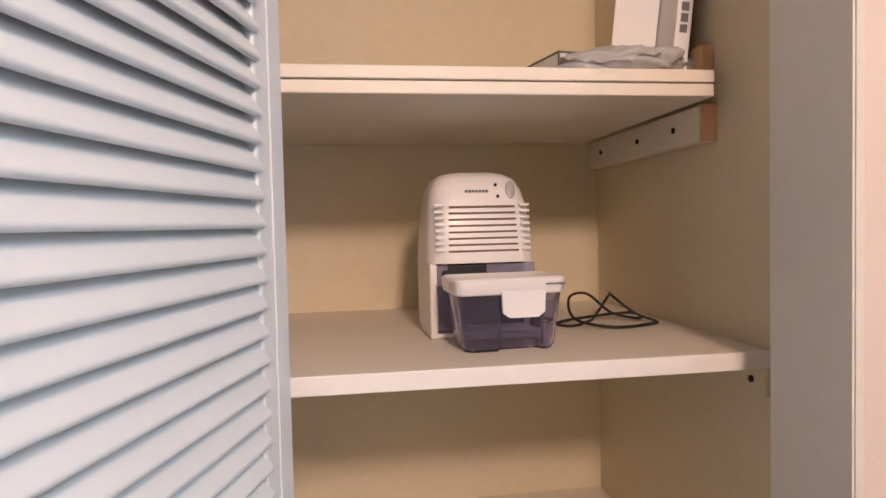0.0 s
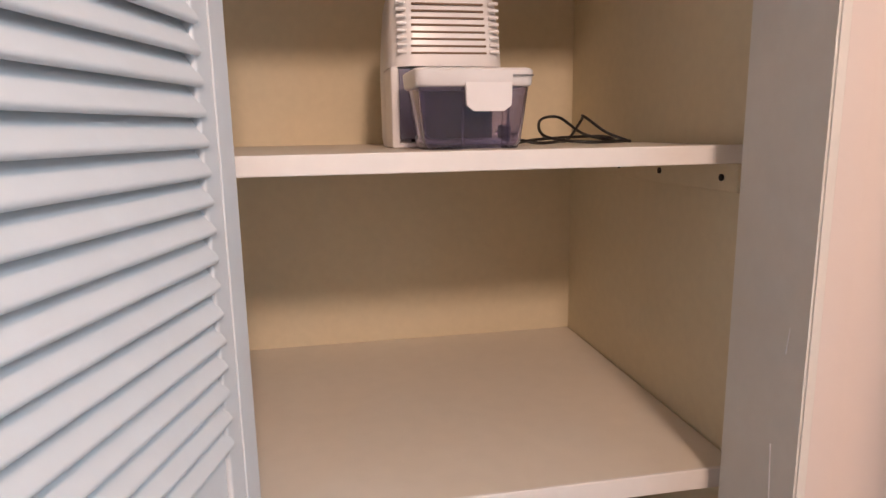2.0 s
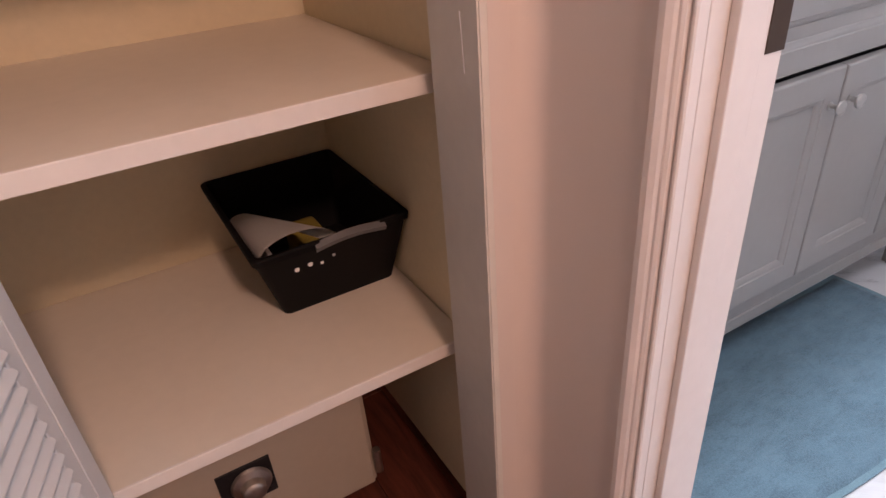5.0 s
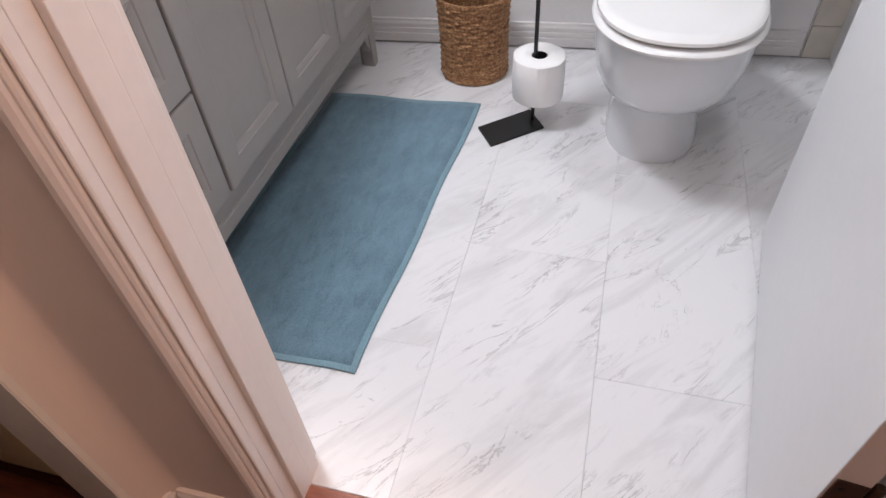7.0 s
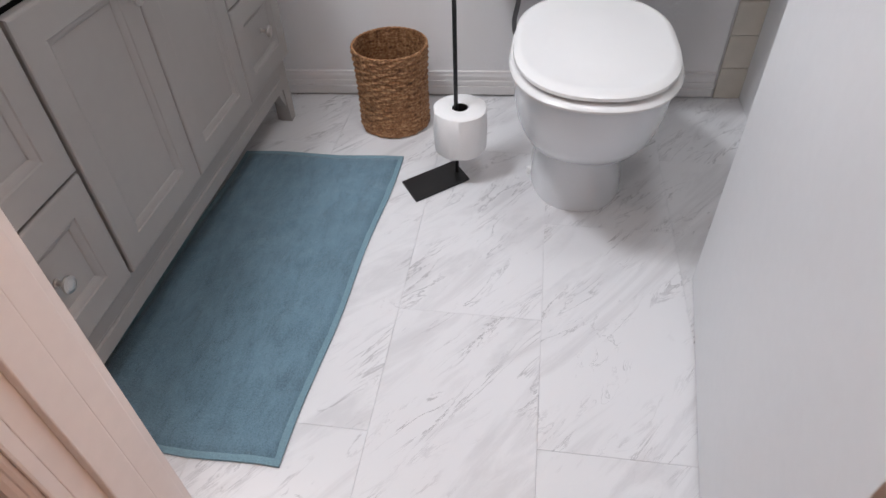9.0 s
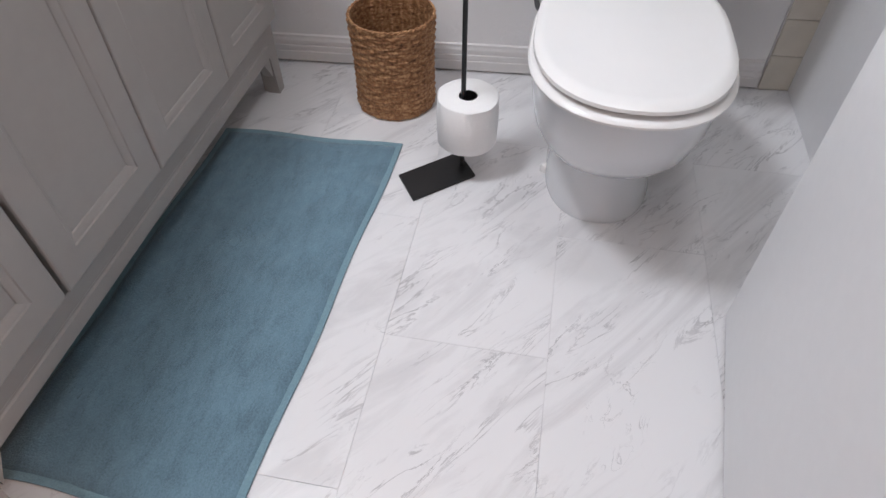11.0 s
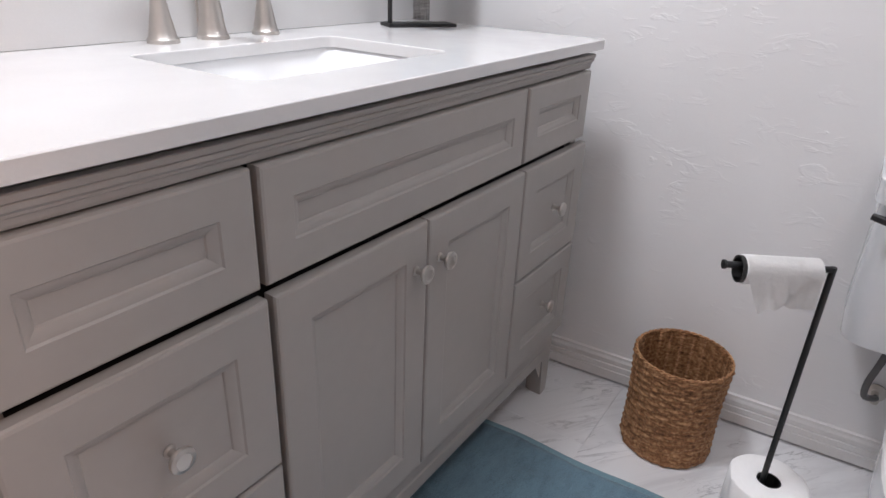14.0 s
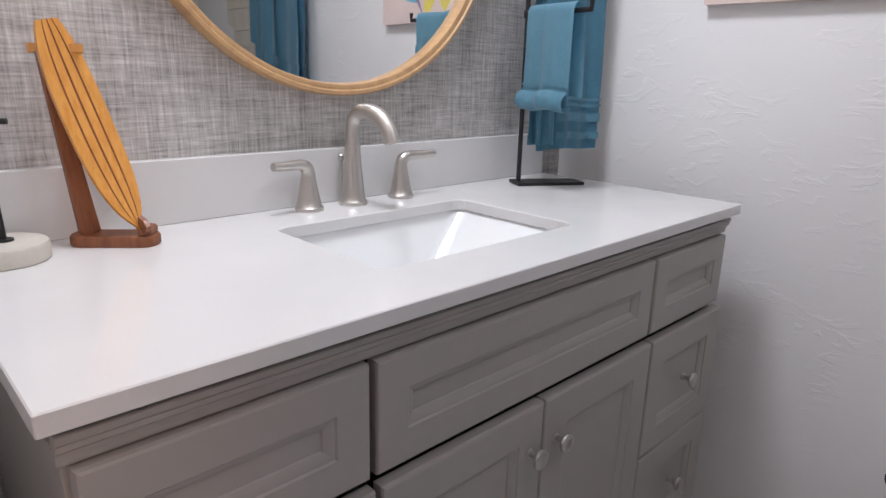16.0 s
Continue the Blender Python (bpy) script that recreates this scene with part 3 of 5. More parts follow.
# ---------- closet shelves ----------
def shelf(label, x0, x1, y0, z_top, thick, cleat_z, double=False):
    t = thing("closet_shelf", label, "shelf", (x1, BACK_Y, z_top - thick), "closet shelves")
    if double:
        part("board", boxed(x0, x1, y0, BACK_Y - 0.001, z_top - thick / 2 + 0.0008, z_top, 0.0015), M["shelf"], t)
        part("board", boxed(x0, x1, y0 + 0.001, BACK_Y - 0.001, z_top - thick, z_top - thick / 2 - 0.0008, 0.0015), M["shelf"], t)
    else:
        part("board", boxed(x0, x1, y0 + 0.004, BACK_Y - 0.001, z_top - thick, z_top, 0.001), M["shelf"], t)
        part("front_edging", boxed(x0, x1, y0, y0 + 0.0042, z_top - thick - 0.001, z_top + 0.001, 0.0012), M["shelf_edge"], t, "white edging strip")
    return t


def cleat(z1, h, y0, label, material, t, screws, deep=0.0195):
    c = part("cleat", boxed(-0.8455 - deep, -0.8455, y0, BACK_Y - 0.002, z1 - h, z1, 0.002), material, t, label)
    for y in [y0 + s for s in screws]:
        if y < BACK_Y - 0.01:
            part("screw", lathe([(0.004, 0), (0.004, 0.0018), (0.002, 0.0022)], (-0.8457 - deep, y, z1 - h / 2), 10, Matrix.Rotation(radians(-90), 4, "Y")), M["rubber"], c, "dark screw head")


UP = shelf("doubled white closet shelf with raw front edge", -2.09, -0.873, 0.105, 1.519, 0.031, 0, True)
cleat(1.4872, 0.046, 0.150, "white painted cleat with screws", M["shelf"], UP, (0.066, 0.174, 0.314))
part("cleat_end", boxed(-0.866, -0.8455, 0.146, 0.1505, 1.4412, 1.487), M["cleat"], UP, "raw pine cleat end")
MID = shelf("white painted closet shelf holding a dehumidifier", -2.09, -0.8465, 0.041, 1.196, 0.018, 0)
cleat(1.1765, 0.032, 0.043, "pink-cream painted cleat with screws", M["closet_wall"], MID, (0.024, 0.158, 0.275, 0.385), 0.0085)
LOW = shelf("empty cream painted closet shelf", -2.09, -0.8465, 0.012, 0.843, 0.022, 0)
BOT = shelf("cream painted closet shelf holding a black bin", -2.09, -0.8465, 0.014, 0.428, 0.020, 0)
solid("shelf_upright", boxed(-0.864, -0.8465, 0.150, 0.178, 1.5195, 1.561, 0.001), M["cleat"], "short raw pine block standing on the upper shelf", "wood block")

# ---------- louvred bifold door ----------
EDGE, U_DIR, N_DIR = Vector((-1.361, 0.010, 0)), Vector((-0.259, -0.966, 0)).normalized(), Vector((0.966, -0.259, 0)).normalized()


def louvre_panel(origin, along, face, label):
    """One leaf: along runs from the free edge to the fold, face points to the viewer."""
    t = thing("louvred_bifold_door", label, "door", origin, "closet bifold leaves")
    m = Matrix.Translation(origin) @ Matrix(((along.x, face.x, 0, 0), (along.y, face.y, 0, 0), (0, 0, 1, 0), (0, 0, 0, 1)))
    wide, z0, z1, st = 0.46, 0.02, 2.0, 0.061
    for u in (0, wide - st):
        b = boxed(u, u + st, -0.028, 0, z0, z1, 0.0025, m=m)
        part("stile", b, M["louvre"], t)
    part("bead", boxed(0.030, 0.0345, 0.0, 0.0018, z0, z1, 0.0006, 1, m=m), M["louvre"], t)
    for a, b in ((z0, 0.12), (0.870, 0.953), (1.93, z1)):
        part("rail", boxed(st, wide - st, -0.025, -0.003, a, b, 0.002, m=m), M["louvre"], t)
    # one slat: a thin blade rising inwards, with a rounded lip
    sec = []
    lo, hi = Vector((0.0005, -0.0145)), Vector((-0.0205, 0.0180))
    d = (hi - lo).normalized()
    nn = Vector((-d.y, d.x))
    for k in range(7):
        a = radians(-90 + 180 * k / 6)
        sec.append(lo - d * (0.0035 * math.cos(a)) + nn * (0.0035 * math.sin(a)))
    for k in range(5):
        a = radians(90 - 180 * k / 4)
        sec.append(hi + d * (0.0035 * math.cos(a)) + nn * (0.0035 * math.sin(a)))
    bm = loft([[(u, p.x, p.y) for p in sec] for u in (st - 0.004, wide - st + 0.004)])
    slat = mesh_of("slat", bm, M["louvre"], True, 50)
    for a, n in ((0.1180, 34), (0.9726, 42)):
        for i in range(n):
            o = new("slat", slat)
            o.parent = t
            o.matrix_parent_inverse = Matrix.Translation(-Vector(origin))
            o.matrix_basis = m @ Matrix.Translation((0, 0, a + i * 0.0229))
    return t


louvre_panel(EDGE, U_DIR, N_DIR, "white louvred bifold door leaf folded open")
louvre_panel(EDGE - N_DIR * 0.075 + U_DIR * 0.01, U_DIR, N_DIR, "second white louvred leaf folded behind the first")

# ---------- vanity ----------
van = thing("vanity_cabinet", "grey painted bathroom vanity with panelled drawers and doors", "vanity", (0, 0.25, 0))
VX0, VX1, FY = -0.597, 0.598, 0.019


def panel_front(x0, x1, z0, z1, fw, proud=0.0):
    """A framed front with a rounded outer edge and a stepped, sloping inner moulding."""
    rings = []
    for inset, y in ((0, 0.019), (0, 0.0045), (0.0015, 0.0012), (0.0045, 0.0), (fw, 0.0), (fw + 0.0022, 0.0022), (fw + 0.004, 0.0026), (fw + 0.013, 0.0078), (fw + 0.0145, 0.0098)):
        rings.append([(x, y - proud, z) for x, z in ((x0 + inset, z0 + inset), (x1 - inset, z0 + inset), (x1 - inset, z1 - inset), (x0 + inset, z1 - inset))])
    return loft(rings)


KNOB = [(0.0075, 0), (0.0075, 0.002), (0.0048, 0.004), (0.0045, 0.012), (0.0085, 0.0165), (0.0138, 0.019), (0.0150, 0.0215), (0.0142, 0.0245), (0.0095, 0.0262), (0.0085, 0.0255), (0.003, 0.0262)]
PROUD = 0.010


def front(name, x0, x1, z0, z1, fw, knob=None, label="", proud=0.0):
    p = part(name, panel_front(x0, x1, z0, z1, fw, proud), M["vanity"], van, label, True, 20)
    if knob:
        part("knob", lathe(KNOB, (knob[0], -proud, knob[1]), 28, Matrix.Rotation(radians(90), 4, "X")), M["knob"], p, "polished nickel knob", True, 40)


body = boxed(VX0 + 0.012, VX0 + 0.03, 0.04, 0.505, 0.13, 0.872)
box(body, VX1 - 0.03, VX1 - 0.012, 0.04, 0.505, 0.13, 0.872)
box(body, VX0 + 0.03, VX1 - 0.03, 0.49, 0.505, 0.13, 0.872)
box(body, VX0 + 0.03, VX1 - 0.03, 0.05, 0.49, 0.13, 0.145)
part("carcass", body, M["vanity"], van)
# black panel puts the shade of the gaps into colour
part("inner_face", boxed(VX0 + 0.03, VX1 - 0.03, 0.032, 0.045, 0.145, 0.86), M["inside"], van, "near-black panel standing in for shade in the gaps between fronts")
for x0, x1 in ((VX0, VX0 + 0.028), (VX1 - 0.028, VX1)):
    part("side_stile", boxed(x0, x1, FY, 0.06, 0.0, 0.850, 0.002), M["vanity"], van)
    part("side_panel", boxed(x0 + 0.006, x1 - 0.006, 0.06, 0.48, 0.13, 0.865, 0.001), M["vanity"], van)
for x0, x1, s in ((VX0, VX0 + 0.045, 1), (VX1 - 0.045, VX1, -1)):
    for y0, y1 in ((0.014, 0.058), (0.455, 0.500)):
        inner = x1 if s > 0 else x0
        foot = inner - s * 0.014
        a = sorted((x0 if s > 0 else x1, foot))
        b = [x0, x1]
        leg = loft([[(a[0], y0, 0.0), (a[1], y0, 0.0), (a[1], y1 - 0.01, 0.0), (a[0], y1 - 0.01, 0.0)],
                    [(b[0], y0, 0.13), (b[1], y0, 0.13), (b[1], y1, 0.13), (b[0], y1, 0.13)],
                    [(b[0], y0, 0.19), (b[1], y0, 0.19), (b[1], y1, 0.19), (b[0], y1, 0.19)]])
        part("leg", leg, M["vanity"], van)
rail = profile_bar([(0.0, 0.118), (0.012, 0.118), (0.013, 0.122), (0.013, 0.150), (0.0105, 0.153), (0.0105, 0.158), (0.0125, 0.162), (0.0125, 0.196), (0.006, 0.204), (0.0, 0.207)],
                   (VX0 + 0.045, 0.024, 0), (VX1 - 0.045, 0.024, 0), (0, -1, 0))
part("bottom_rail", rail, M["vanity"], van)
for s, x in ((1, VX0 + 0.045), (-1, VX1 - 0.045)):
    part("bracket", loft([[(x, 0.016, 0.06), (x, 0.040, 0.06), (x, 0.040, 0.119), (x, 0.016, 0.119)], [(x + s * 0.03, 0.016, 0.108), (x + s * 0.03, 0.040, 0.108), (x + s * 0.03, 0.040, 0.119), (x + s * 0.03, 0.016, 0.119)]]), M["vanity"], van)
crown = [(0, 0.840), (0.004, 0.840), (0.005, 0.843), (0.005, 0.8485), (0.0075, 0.850), (0.0075, 0.8525), (0.0115, 0.856), (0.0115, 0.8605), (0.0105, 0.8615), (0.0135, 0.8635), (0.0140, 0.8695), (0.012, 0.8705), (0, 0.8705)]
part("crown_moulding", profile_bar(crown, (VX0 - 0.004, 0.014, 0), (VX1 + 0.004, 0.014, 0), (0, -1, 0)), M["vanity"], van)
part("crown_moulding", profile_bar(crown, (VX0 + 0.006, 0.5, 0), (VX0 + 0.006, 0.014, 0), (-1, 0, 0)), M["vanity"], van)
part("crown_moulding", profile_bar(crown, (VX1 - 0.006, 0.014, 0), (VX1 - 0.006, 0.5, 0), (1, 0, 0)), M["vanity"], van)
for a in ((VX0 + 0.012, VX1 - 0.012, 0.030, 0.070), (VX0 + 0.012, VX1 - 0.012, 0.400, 0.500), (VX0 + 0.012, -0.250, 0.070, 0.400), (0.225, VX1 - 0.012, 0.070, 0.400)):
    part("top_rail", boxed(*a, 0.840, 0.8800), M["vanity"], van)

front("false_drawer_front", -0.301, 0.304, 0.696, 0.837, 0.044, None, "long fixed panel below the sink")
for x0, x1, kx in ((-0.592, -0.3105, -0.453), (0.3115, 0.592, 0.448)):
    front("fixed_front", x0, x1, 0.696, 0.837, 0.044)
    front("drawer", x0 - 0.003, x1, 0.449, 0.686, 0.050, (kx, 0.574), "", PROUD)
    front("drawer", x0 - 0.003, x1, 0.212, 0.444, 0.050, (kx, 0.340), "", PROUD)
front("cabinet_door", -0.3015, -0.0055, 0.212, 0.686, 0.052, (-0.036, 0.615), "", PROUD)
front("cabinet_door", -0.0015, 0.3035, 0.212, 0.686, 0.052, (0.026, 0.615), "", PROUD)

# countertop with the sink cut through it
TOPZ, SX0, SX1, SY0, SY1 = 0.900, -0.216, 0.190, 0.096, 0.366
ring = lambda x0, x1, y0, y1, r, z: rounded(x0, x1, y0, y1, r, z, 5)
cx = loft([ring(SX0, SX1, SY0, SY1, 0.022, TOPZ - 0.0195), ring(-0.614, 0.612, -0.012, PAPER_Y - 0.001, 0.003, TOPZ - 0.0195), ring(-0.614, 0.612, -0.012, PAPER_Y - 0.001, 0.003, TOPZ - 0.0015),
           ring(-0.6125, 0.6105, -0.0105, PAPER_Y - 0.001, 0.003, TOPZ), ring(SX0 - 0.0015, SX1 + 0.0015, SY0 - 0.0015, SY1 + 0.0015, 0.023, TOPZ), ring(SX0, SX1, SY0, SY1, 0.022, TOPZ - 0.0015),
           ring(SX0, SX1, SY0, SY1, 0.022, TOPZ - 0.0195)], caps=(False, False))
solid("countertop", cx, M["quartz"], "white quartz vanity top with a sink cut-out", "countertop", smooth=True)
solid("backsplash", boxed(-0.614, 0.610, 0.488, PAPER_Y - 0.0005, TOPZ + 0.0003, 1.000, 0.0015), M["quartz"], "low white quartz backsplash along the wall", "backsplash")
sink = thing("sink", "white rectangular undermount ceramic basin", "sink", (0, 0.23, 0.76))
g = 0.006
bowl = loft([ring(SX0 - 0.012, SX1 + 0.012, SY0 - 0.012, SY1 + 0.012, 0.03, 0.8800), ring(SX0 - g, SX1 + g, SY0 - g, SY1 + g, 0.026, 0.8800), ring(SX0 - g + 0.002, SX1 + g - 0.002, SY0 - g + 0.002, SY1 + g - 0.002, 0.026, 0.8775),
             ring(SX0 + 0.012, SX1 - 0.075, SY0 + 0.010, SY1 - 0.010, 0.04, 0.790), ring(SX0 + 0.030, SX1 - 0.100, SY0 + 0.025, SY1 - 0.025, 0.045, 0.772), ring(-0.045, 0.030, 0.195, 0.268, 0.03, 0.764),
             ring(-0.030, 0.016, 0.208, 0.254, 0.02, 0.7635), ring(-0.030, 0.016, 0.208, 0.254, 0.02, 0.752), ring(SX0 + 0.02, SX1 - 0.09, SY0 + 0.016, SY1 - 0.016, 0.05, 0.760),
             ring(SX0 - 0.008, SX1 + 0.006, SY0 - 0.004, SY1 + 0.004, 0.04, 0.865), ring(SX0 - 0.012, SX1 + 0.012, SY0 - 0.012, SY1 + 0.012, 0.03, 0.8700), ring(SX0 - 0.012, SX1 + 0.012, SY0 - 0.012, SY1 + 0.012, 0.03, 0.8800)], caps=(False, False))
part("basin", bowl, M["basin"], sink, "", True, 50)
part("drain", lathe([(0.021, 0.7645), (0.021, 0.767), (0.015, 0.768), (0.012, 0.766)], (-0.007, 0.231, 0), 24), M["nickel"], sink, "nickel drain stopper", True)

# ---------- faucet ----------
fa = thing("faucet", "brushed nickel gooseneck faucet with two lever handles", "faucet", (-0.005, 0.452, TOPZ))
part("body", lathe([(0.0265, 0), (0.0265, 0.006), (0.0235, 0.010), (0.0215, 0.020), (0.0170, 0.060), (0.0138, 0.110), (0.0126, 0.128)], (-0.005, 0.452, TOPZ), 28), M["nickel"], fa, "", True)
sp = [(-0.005, 0.452, 1.026), (-0.005, 0.450, 1.050), (-0.003, 0.437, 1.0655), (0.000, 0.412, 1.0705), (0.004, 0.384, 1.0625), (0.008, 0.364, 1.042), (0.010, 0.354, 1.020)]
part("spout", tube(sp, [0.0124, 0.0122, 0.0124, 0.0132, 0.0142, 0.0148, 0.0150], 18, smooth_steps=5), M["nickel"], fa, "", True, 60)
part("lift_rod", tube([(-0.012, 0.478, 0.902), (-0.012, 0.478, 0.978)], 0.0024, 8), M["nickel"], fa)
part("lift_knob", lathe([(0.002, 0), (0.0052, 0.003), (0.0052, 0.010), (0.002, 0.013)], (-0.012, 0.478, 0.977), 12), M["nickel"], fa, "", True)
for x, s in ((-0.099, -1), (0.110, 1)):
    h = part("handle_base", lathe([(0.0250, 0), (0.0250, 0.006), (0.0215, 0.010), (0.0195, 0.020), (0.0145, 0.046), (0.0118, 0.064)], (x, 0.452, TOPZ), 26), M["nickel"], fa, "", True)
    part("lever", tube([(x, 0.452, 0.961), (x + s * 0.003, 0.451, 0.974), (x + s * 0.016, 0.448, 0.981), (x + s * 0.042, 0.443, 0.982), (x + s * 0.074, 0.437, 0.983)], [0.0120, 0.0115, 0.0095, 0.0078, 0.0072], 14, smooth_steps=5), M["nickel"], h, "", True, 60)

# ---------- round mirror ----------
mi = thing("round_mirror", "round wall mirror in a honey oak frame", "mirror", (0.0, PAPER_Y, 1.10))
MC, MR = Vector((0.0, 0, 1.474)), 0.380
yturn = Matrix.Translation((MC.x, PAPER_Y - 0.001, MC.z)) @ Matrix.Rotation(radians(90), 4, "X")
part("frame", lathe([(MR - 0.020, 0.0), (MR, 0.0), (MR, 0.026), (MR - 0.002, 0.029), (MR - 0.0075, 0.029), (MR - 0.0095, 0.026), (MR - 0.011, 0.0255), (MR - 0.0125, 0.026), (MR - 0.019, 0.024), (MR - 0.022, 0.009), (MR - 0.020, 0.0)], (0, 0, 0), 128, yturn, caps=(False, False)), M["mirror_wood"], mi, "", True, 40)
part("glass", lathe([(MR - 0.020, 0.002), (MR - 0.020, 0.008), (MR - 0.04, 0.0082)], (0, 0, 0), 128, yturn), M["mirror"], mi, "silvered mirror glass")


# ---------- toilet ----------
TX, TY = 0.36, -0.839
toilet = thing("toilet", "white two-piece toilet with closed lid", "toilet", (TX, TY, 0))


def egg(xf, xb, half, z, n=48, power=2.3, back=0.72, cy=TY, rear=2.6):
    """Level outline: round at the front (xf), squarer and narrower at the back (xb)."""
    out = []
    xf -= 0.008
    xm = xf + (xb - xf) * 0.46
    for i in range(n):
        a = 2 * math.pi * i / n
        c, s = math.cos(a), math.sin(a)
        p = 2 / (rear if c > 0 else power)
        w = half * (1 - (1 - back) * max(0, c) ** 2)
        out.append((xm + math.copysign(abs(c) ** p, c) * ((xb - xm) if c > 0 else (xm - xf)), cy + math.copysign(abs(s) ** p, s) * w, z))
    return out


bowl = loft([egg(0.225, 0.60, 0.118, 0.0, back=0.95), egg(0.222, 0.60, 0.119, 0.012, back=0.95), egg(0.232, 0.60, 0.112, 0.05, back=0.95), egg(0.236, 0.60, 0.106, 0.13, back=0.95), egg(0.226, 0.60, 0.112, 0.158, back=0.95),
             egg(0.190, 0.60, 0.130, 0.172, back=0.9), egg(0.145, 0.60, 0.149, 0.198, back=0.88), egg(0.108, 0.60, 0.163, 0.240, back=0.85), egg(0.080, 0.60, 0.172, 0.300, back=0.8), egg(0.066, 0.60, 0.174, 0.362, back=0.8), egg(0.066, 0.60, 0.174, 0.382, back=0.8), egg(0.075, 0.60, 0.168, 0.389, back=0.8)])
part("bowl", bowl, M["ceramic"], toilet, "", True, 60)
LK = dict(back=0.80, rear=3.6, cy=TY + 0.004)
part("seat", loft([egg(0.044, 0.50, 0.172, 0.3895, **LK), egg(0.033, 0.50, 0.178, 0.3925, **LK), egg(0.031, 0.50, 0.179, 0.398, **LK), egg(0.036, 0.50, 0.176, 0.4035, **LK), egg(0.052, 0.50, 0.168, 0.4065, **LK), egg(0.060, 0.50, 0.164, 0.4065, **LK)]), M["seat"], toilet, "", True, 40)
lid = loft([egg(0.056, 0.503, 0.162, 0.4085, **LK), egg(0.045, 0.508, 0.169, 0.411, **LK), egg(0.040, 0.510, 0.172, 0.415, **LK), egg(0.041, 0.510, 0.171, 0.421, **LK), egg(0.050, 0.505, 0.163, 0.4265, **LK), egg(0.068, 0.497, 0.155, 0.4278, **LK), egg(0.074, 0.492, 0.150, 0.4266, **LK), egg(0.16, 0.45, 0.09, 0.4285, **LK)])
part("lid", lid, M["seat"], toilet, "", True, 40)
for y in (-0.075, 0.075):
    part("hinge_cap", lathe([(0.014, 0.389), (0.014, 0.402), (0.011, 0.408), (0.004, 0.409)], (0.528, TY + y, 0), 18), M["seat"], toilet, "", True)
tank = loft([rounded(0.598, 0.765, TY - 0.246, TY + 0.246, 0.045, 0.392), rounded(0.578, 0.770, TY - 0.266, TY + 0.266, 0.05, 0.402), rounded(0.570, 0.772, TY - 0.272, TY + 0.272, 0.05, 0.45), rounded(0.562, 0.772, TY - 0.274, TY + 0.274, 0.045, 0.680)])
tk = part("tank", tank, M["ceramic"], toilet, "", True, 50)
part("tank_lid", loft([rounded(0.556, 0.774, TY - 0.276, TY + 0.276, 0.04, 0.680), rounded(0.546, 0.775, TY - 0.285, TY + 0.285, 0.04, 0.686), rounded(0.545, 0.775, TY - 0.286, TY + 0.286, 0.04, 0.726), rounded(0.552, 0.772, TY - 0.275, TY + 0.275, 0.04, 0.735), rounded(0.58, 0.75, TY - 0.24, TY + 0.24, 0.03, 0.738)]), M["ceramic"], tk, "", True, 50)
lev = lathe([(0.014, 0), (0.014, 0.006), (0.008, 0.009), (0.007, 0.018)], (0.564, -0.612, 0.664), 16, Matrix.Rotation(radians(-90), 4, "Y"))
tube([(0.547, -0.608, 0.664), (0.543, -0.598, 0.662), (0.541, -0.578, 0.663), (0.541, -0.556, 0.667)], [0.006, 0.007, 0.0075, 0.006], 10, lev, 4)
part("flush_lever", lev, M["black"], tk, "dark flush lever", True)
part("foot_bolt_cap", lathe([(0.013, 0.0), (0.013, 0.010), (0.009, 0.017), (0.003, 0.019)], (0.375, TY + 0.118, 0.0), 16), M["seat"], toilet, "", True)
part("supply_hose", tube([(0.640, -0.662, 0.400), (0.636, -0.656, 0.352), (0.640, -0.648, 0.300), (0.680, -0.655, 0.245), (0.735, -0.680, 0.215), (0.762, -0.682, 0.205)], 0.0065, 10, smooth_steps=6), M["grey_ink"], toilet, "dark grey braided supply hose", True)
part("stop_valve", lathe([(0.022, 0), (0.022, 0.003), (0.008, 0.005), (0.008, 0.04)], (0.780, -0.682, 0.205), 16, Matrix.Rotation(radians(-90), 4, "Y")), M["nickel"], toilet, "chrome stop valve", True)

# ---------- bath mat ----------
mat_t = thing("bath_mat", "soft blue rectangular bath mat with a hemmed edge", "bath mat", (-0.08, -0.12, 0))
C00, C10, C11, C01 = Vector((-0.542, -0.322)), Vector((0.402, -0.367)), Vector((0.391, 0.090)), Vector((-0.528, 0.118))


def on_mat(u, v):
    p = (1 - u) * (1 - v) * C00 + u * (1 - v) * C10 + u * v * C11 + (1 - u) * v * C01
    return p.x + 0.004 * math.sin(9 * v + 1), p.y + 0.003 * math.sin(13 * u)


bm = bmesh.new()
NU, NV = 150, 74
e_u, e_v = 0.013, 0.026
grid = []
for i in range(NU + 1):
    row = []
    for j in range(NV + 1):
        u, v = e_u + (1 - 2 * e_u) * i / NU, e_v + (1 - 2 * e_v) * j / NV
        x, y = on_mat(u, v)
        edge = min(i, NU - i, j, NV - j)
        z = 0.0045 + 0.0085 * min(1, edge / 3) ** 0.5 + 0.0016 * noise.noise(Vector((x * 26, y * 26, 0))) + 0.0011 * noise.noise(Vector((x * 90, y * 90, 3)))
        crease = noise.noise(Vector((x * 9, y * 15, 7)))
        z -= 0.0022 * max(0, crease - 0.32) * 4
        row.append(bm.verts.new((x, y, z)))
    grid.append(row)
for i in range(NU):
    for j in range(NV):
        bm.faces.new((grid[i][j], grid[i + 1][j], grid[i + 1][j + 1], grid[i][j + 1]))
part("fleece", bm, M["mat"], mat_t, "", True, 80)
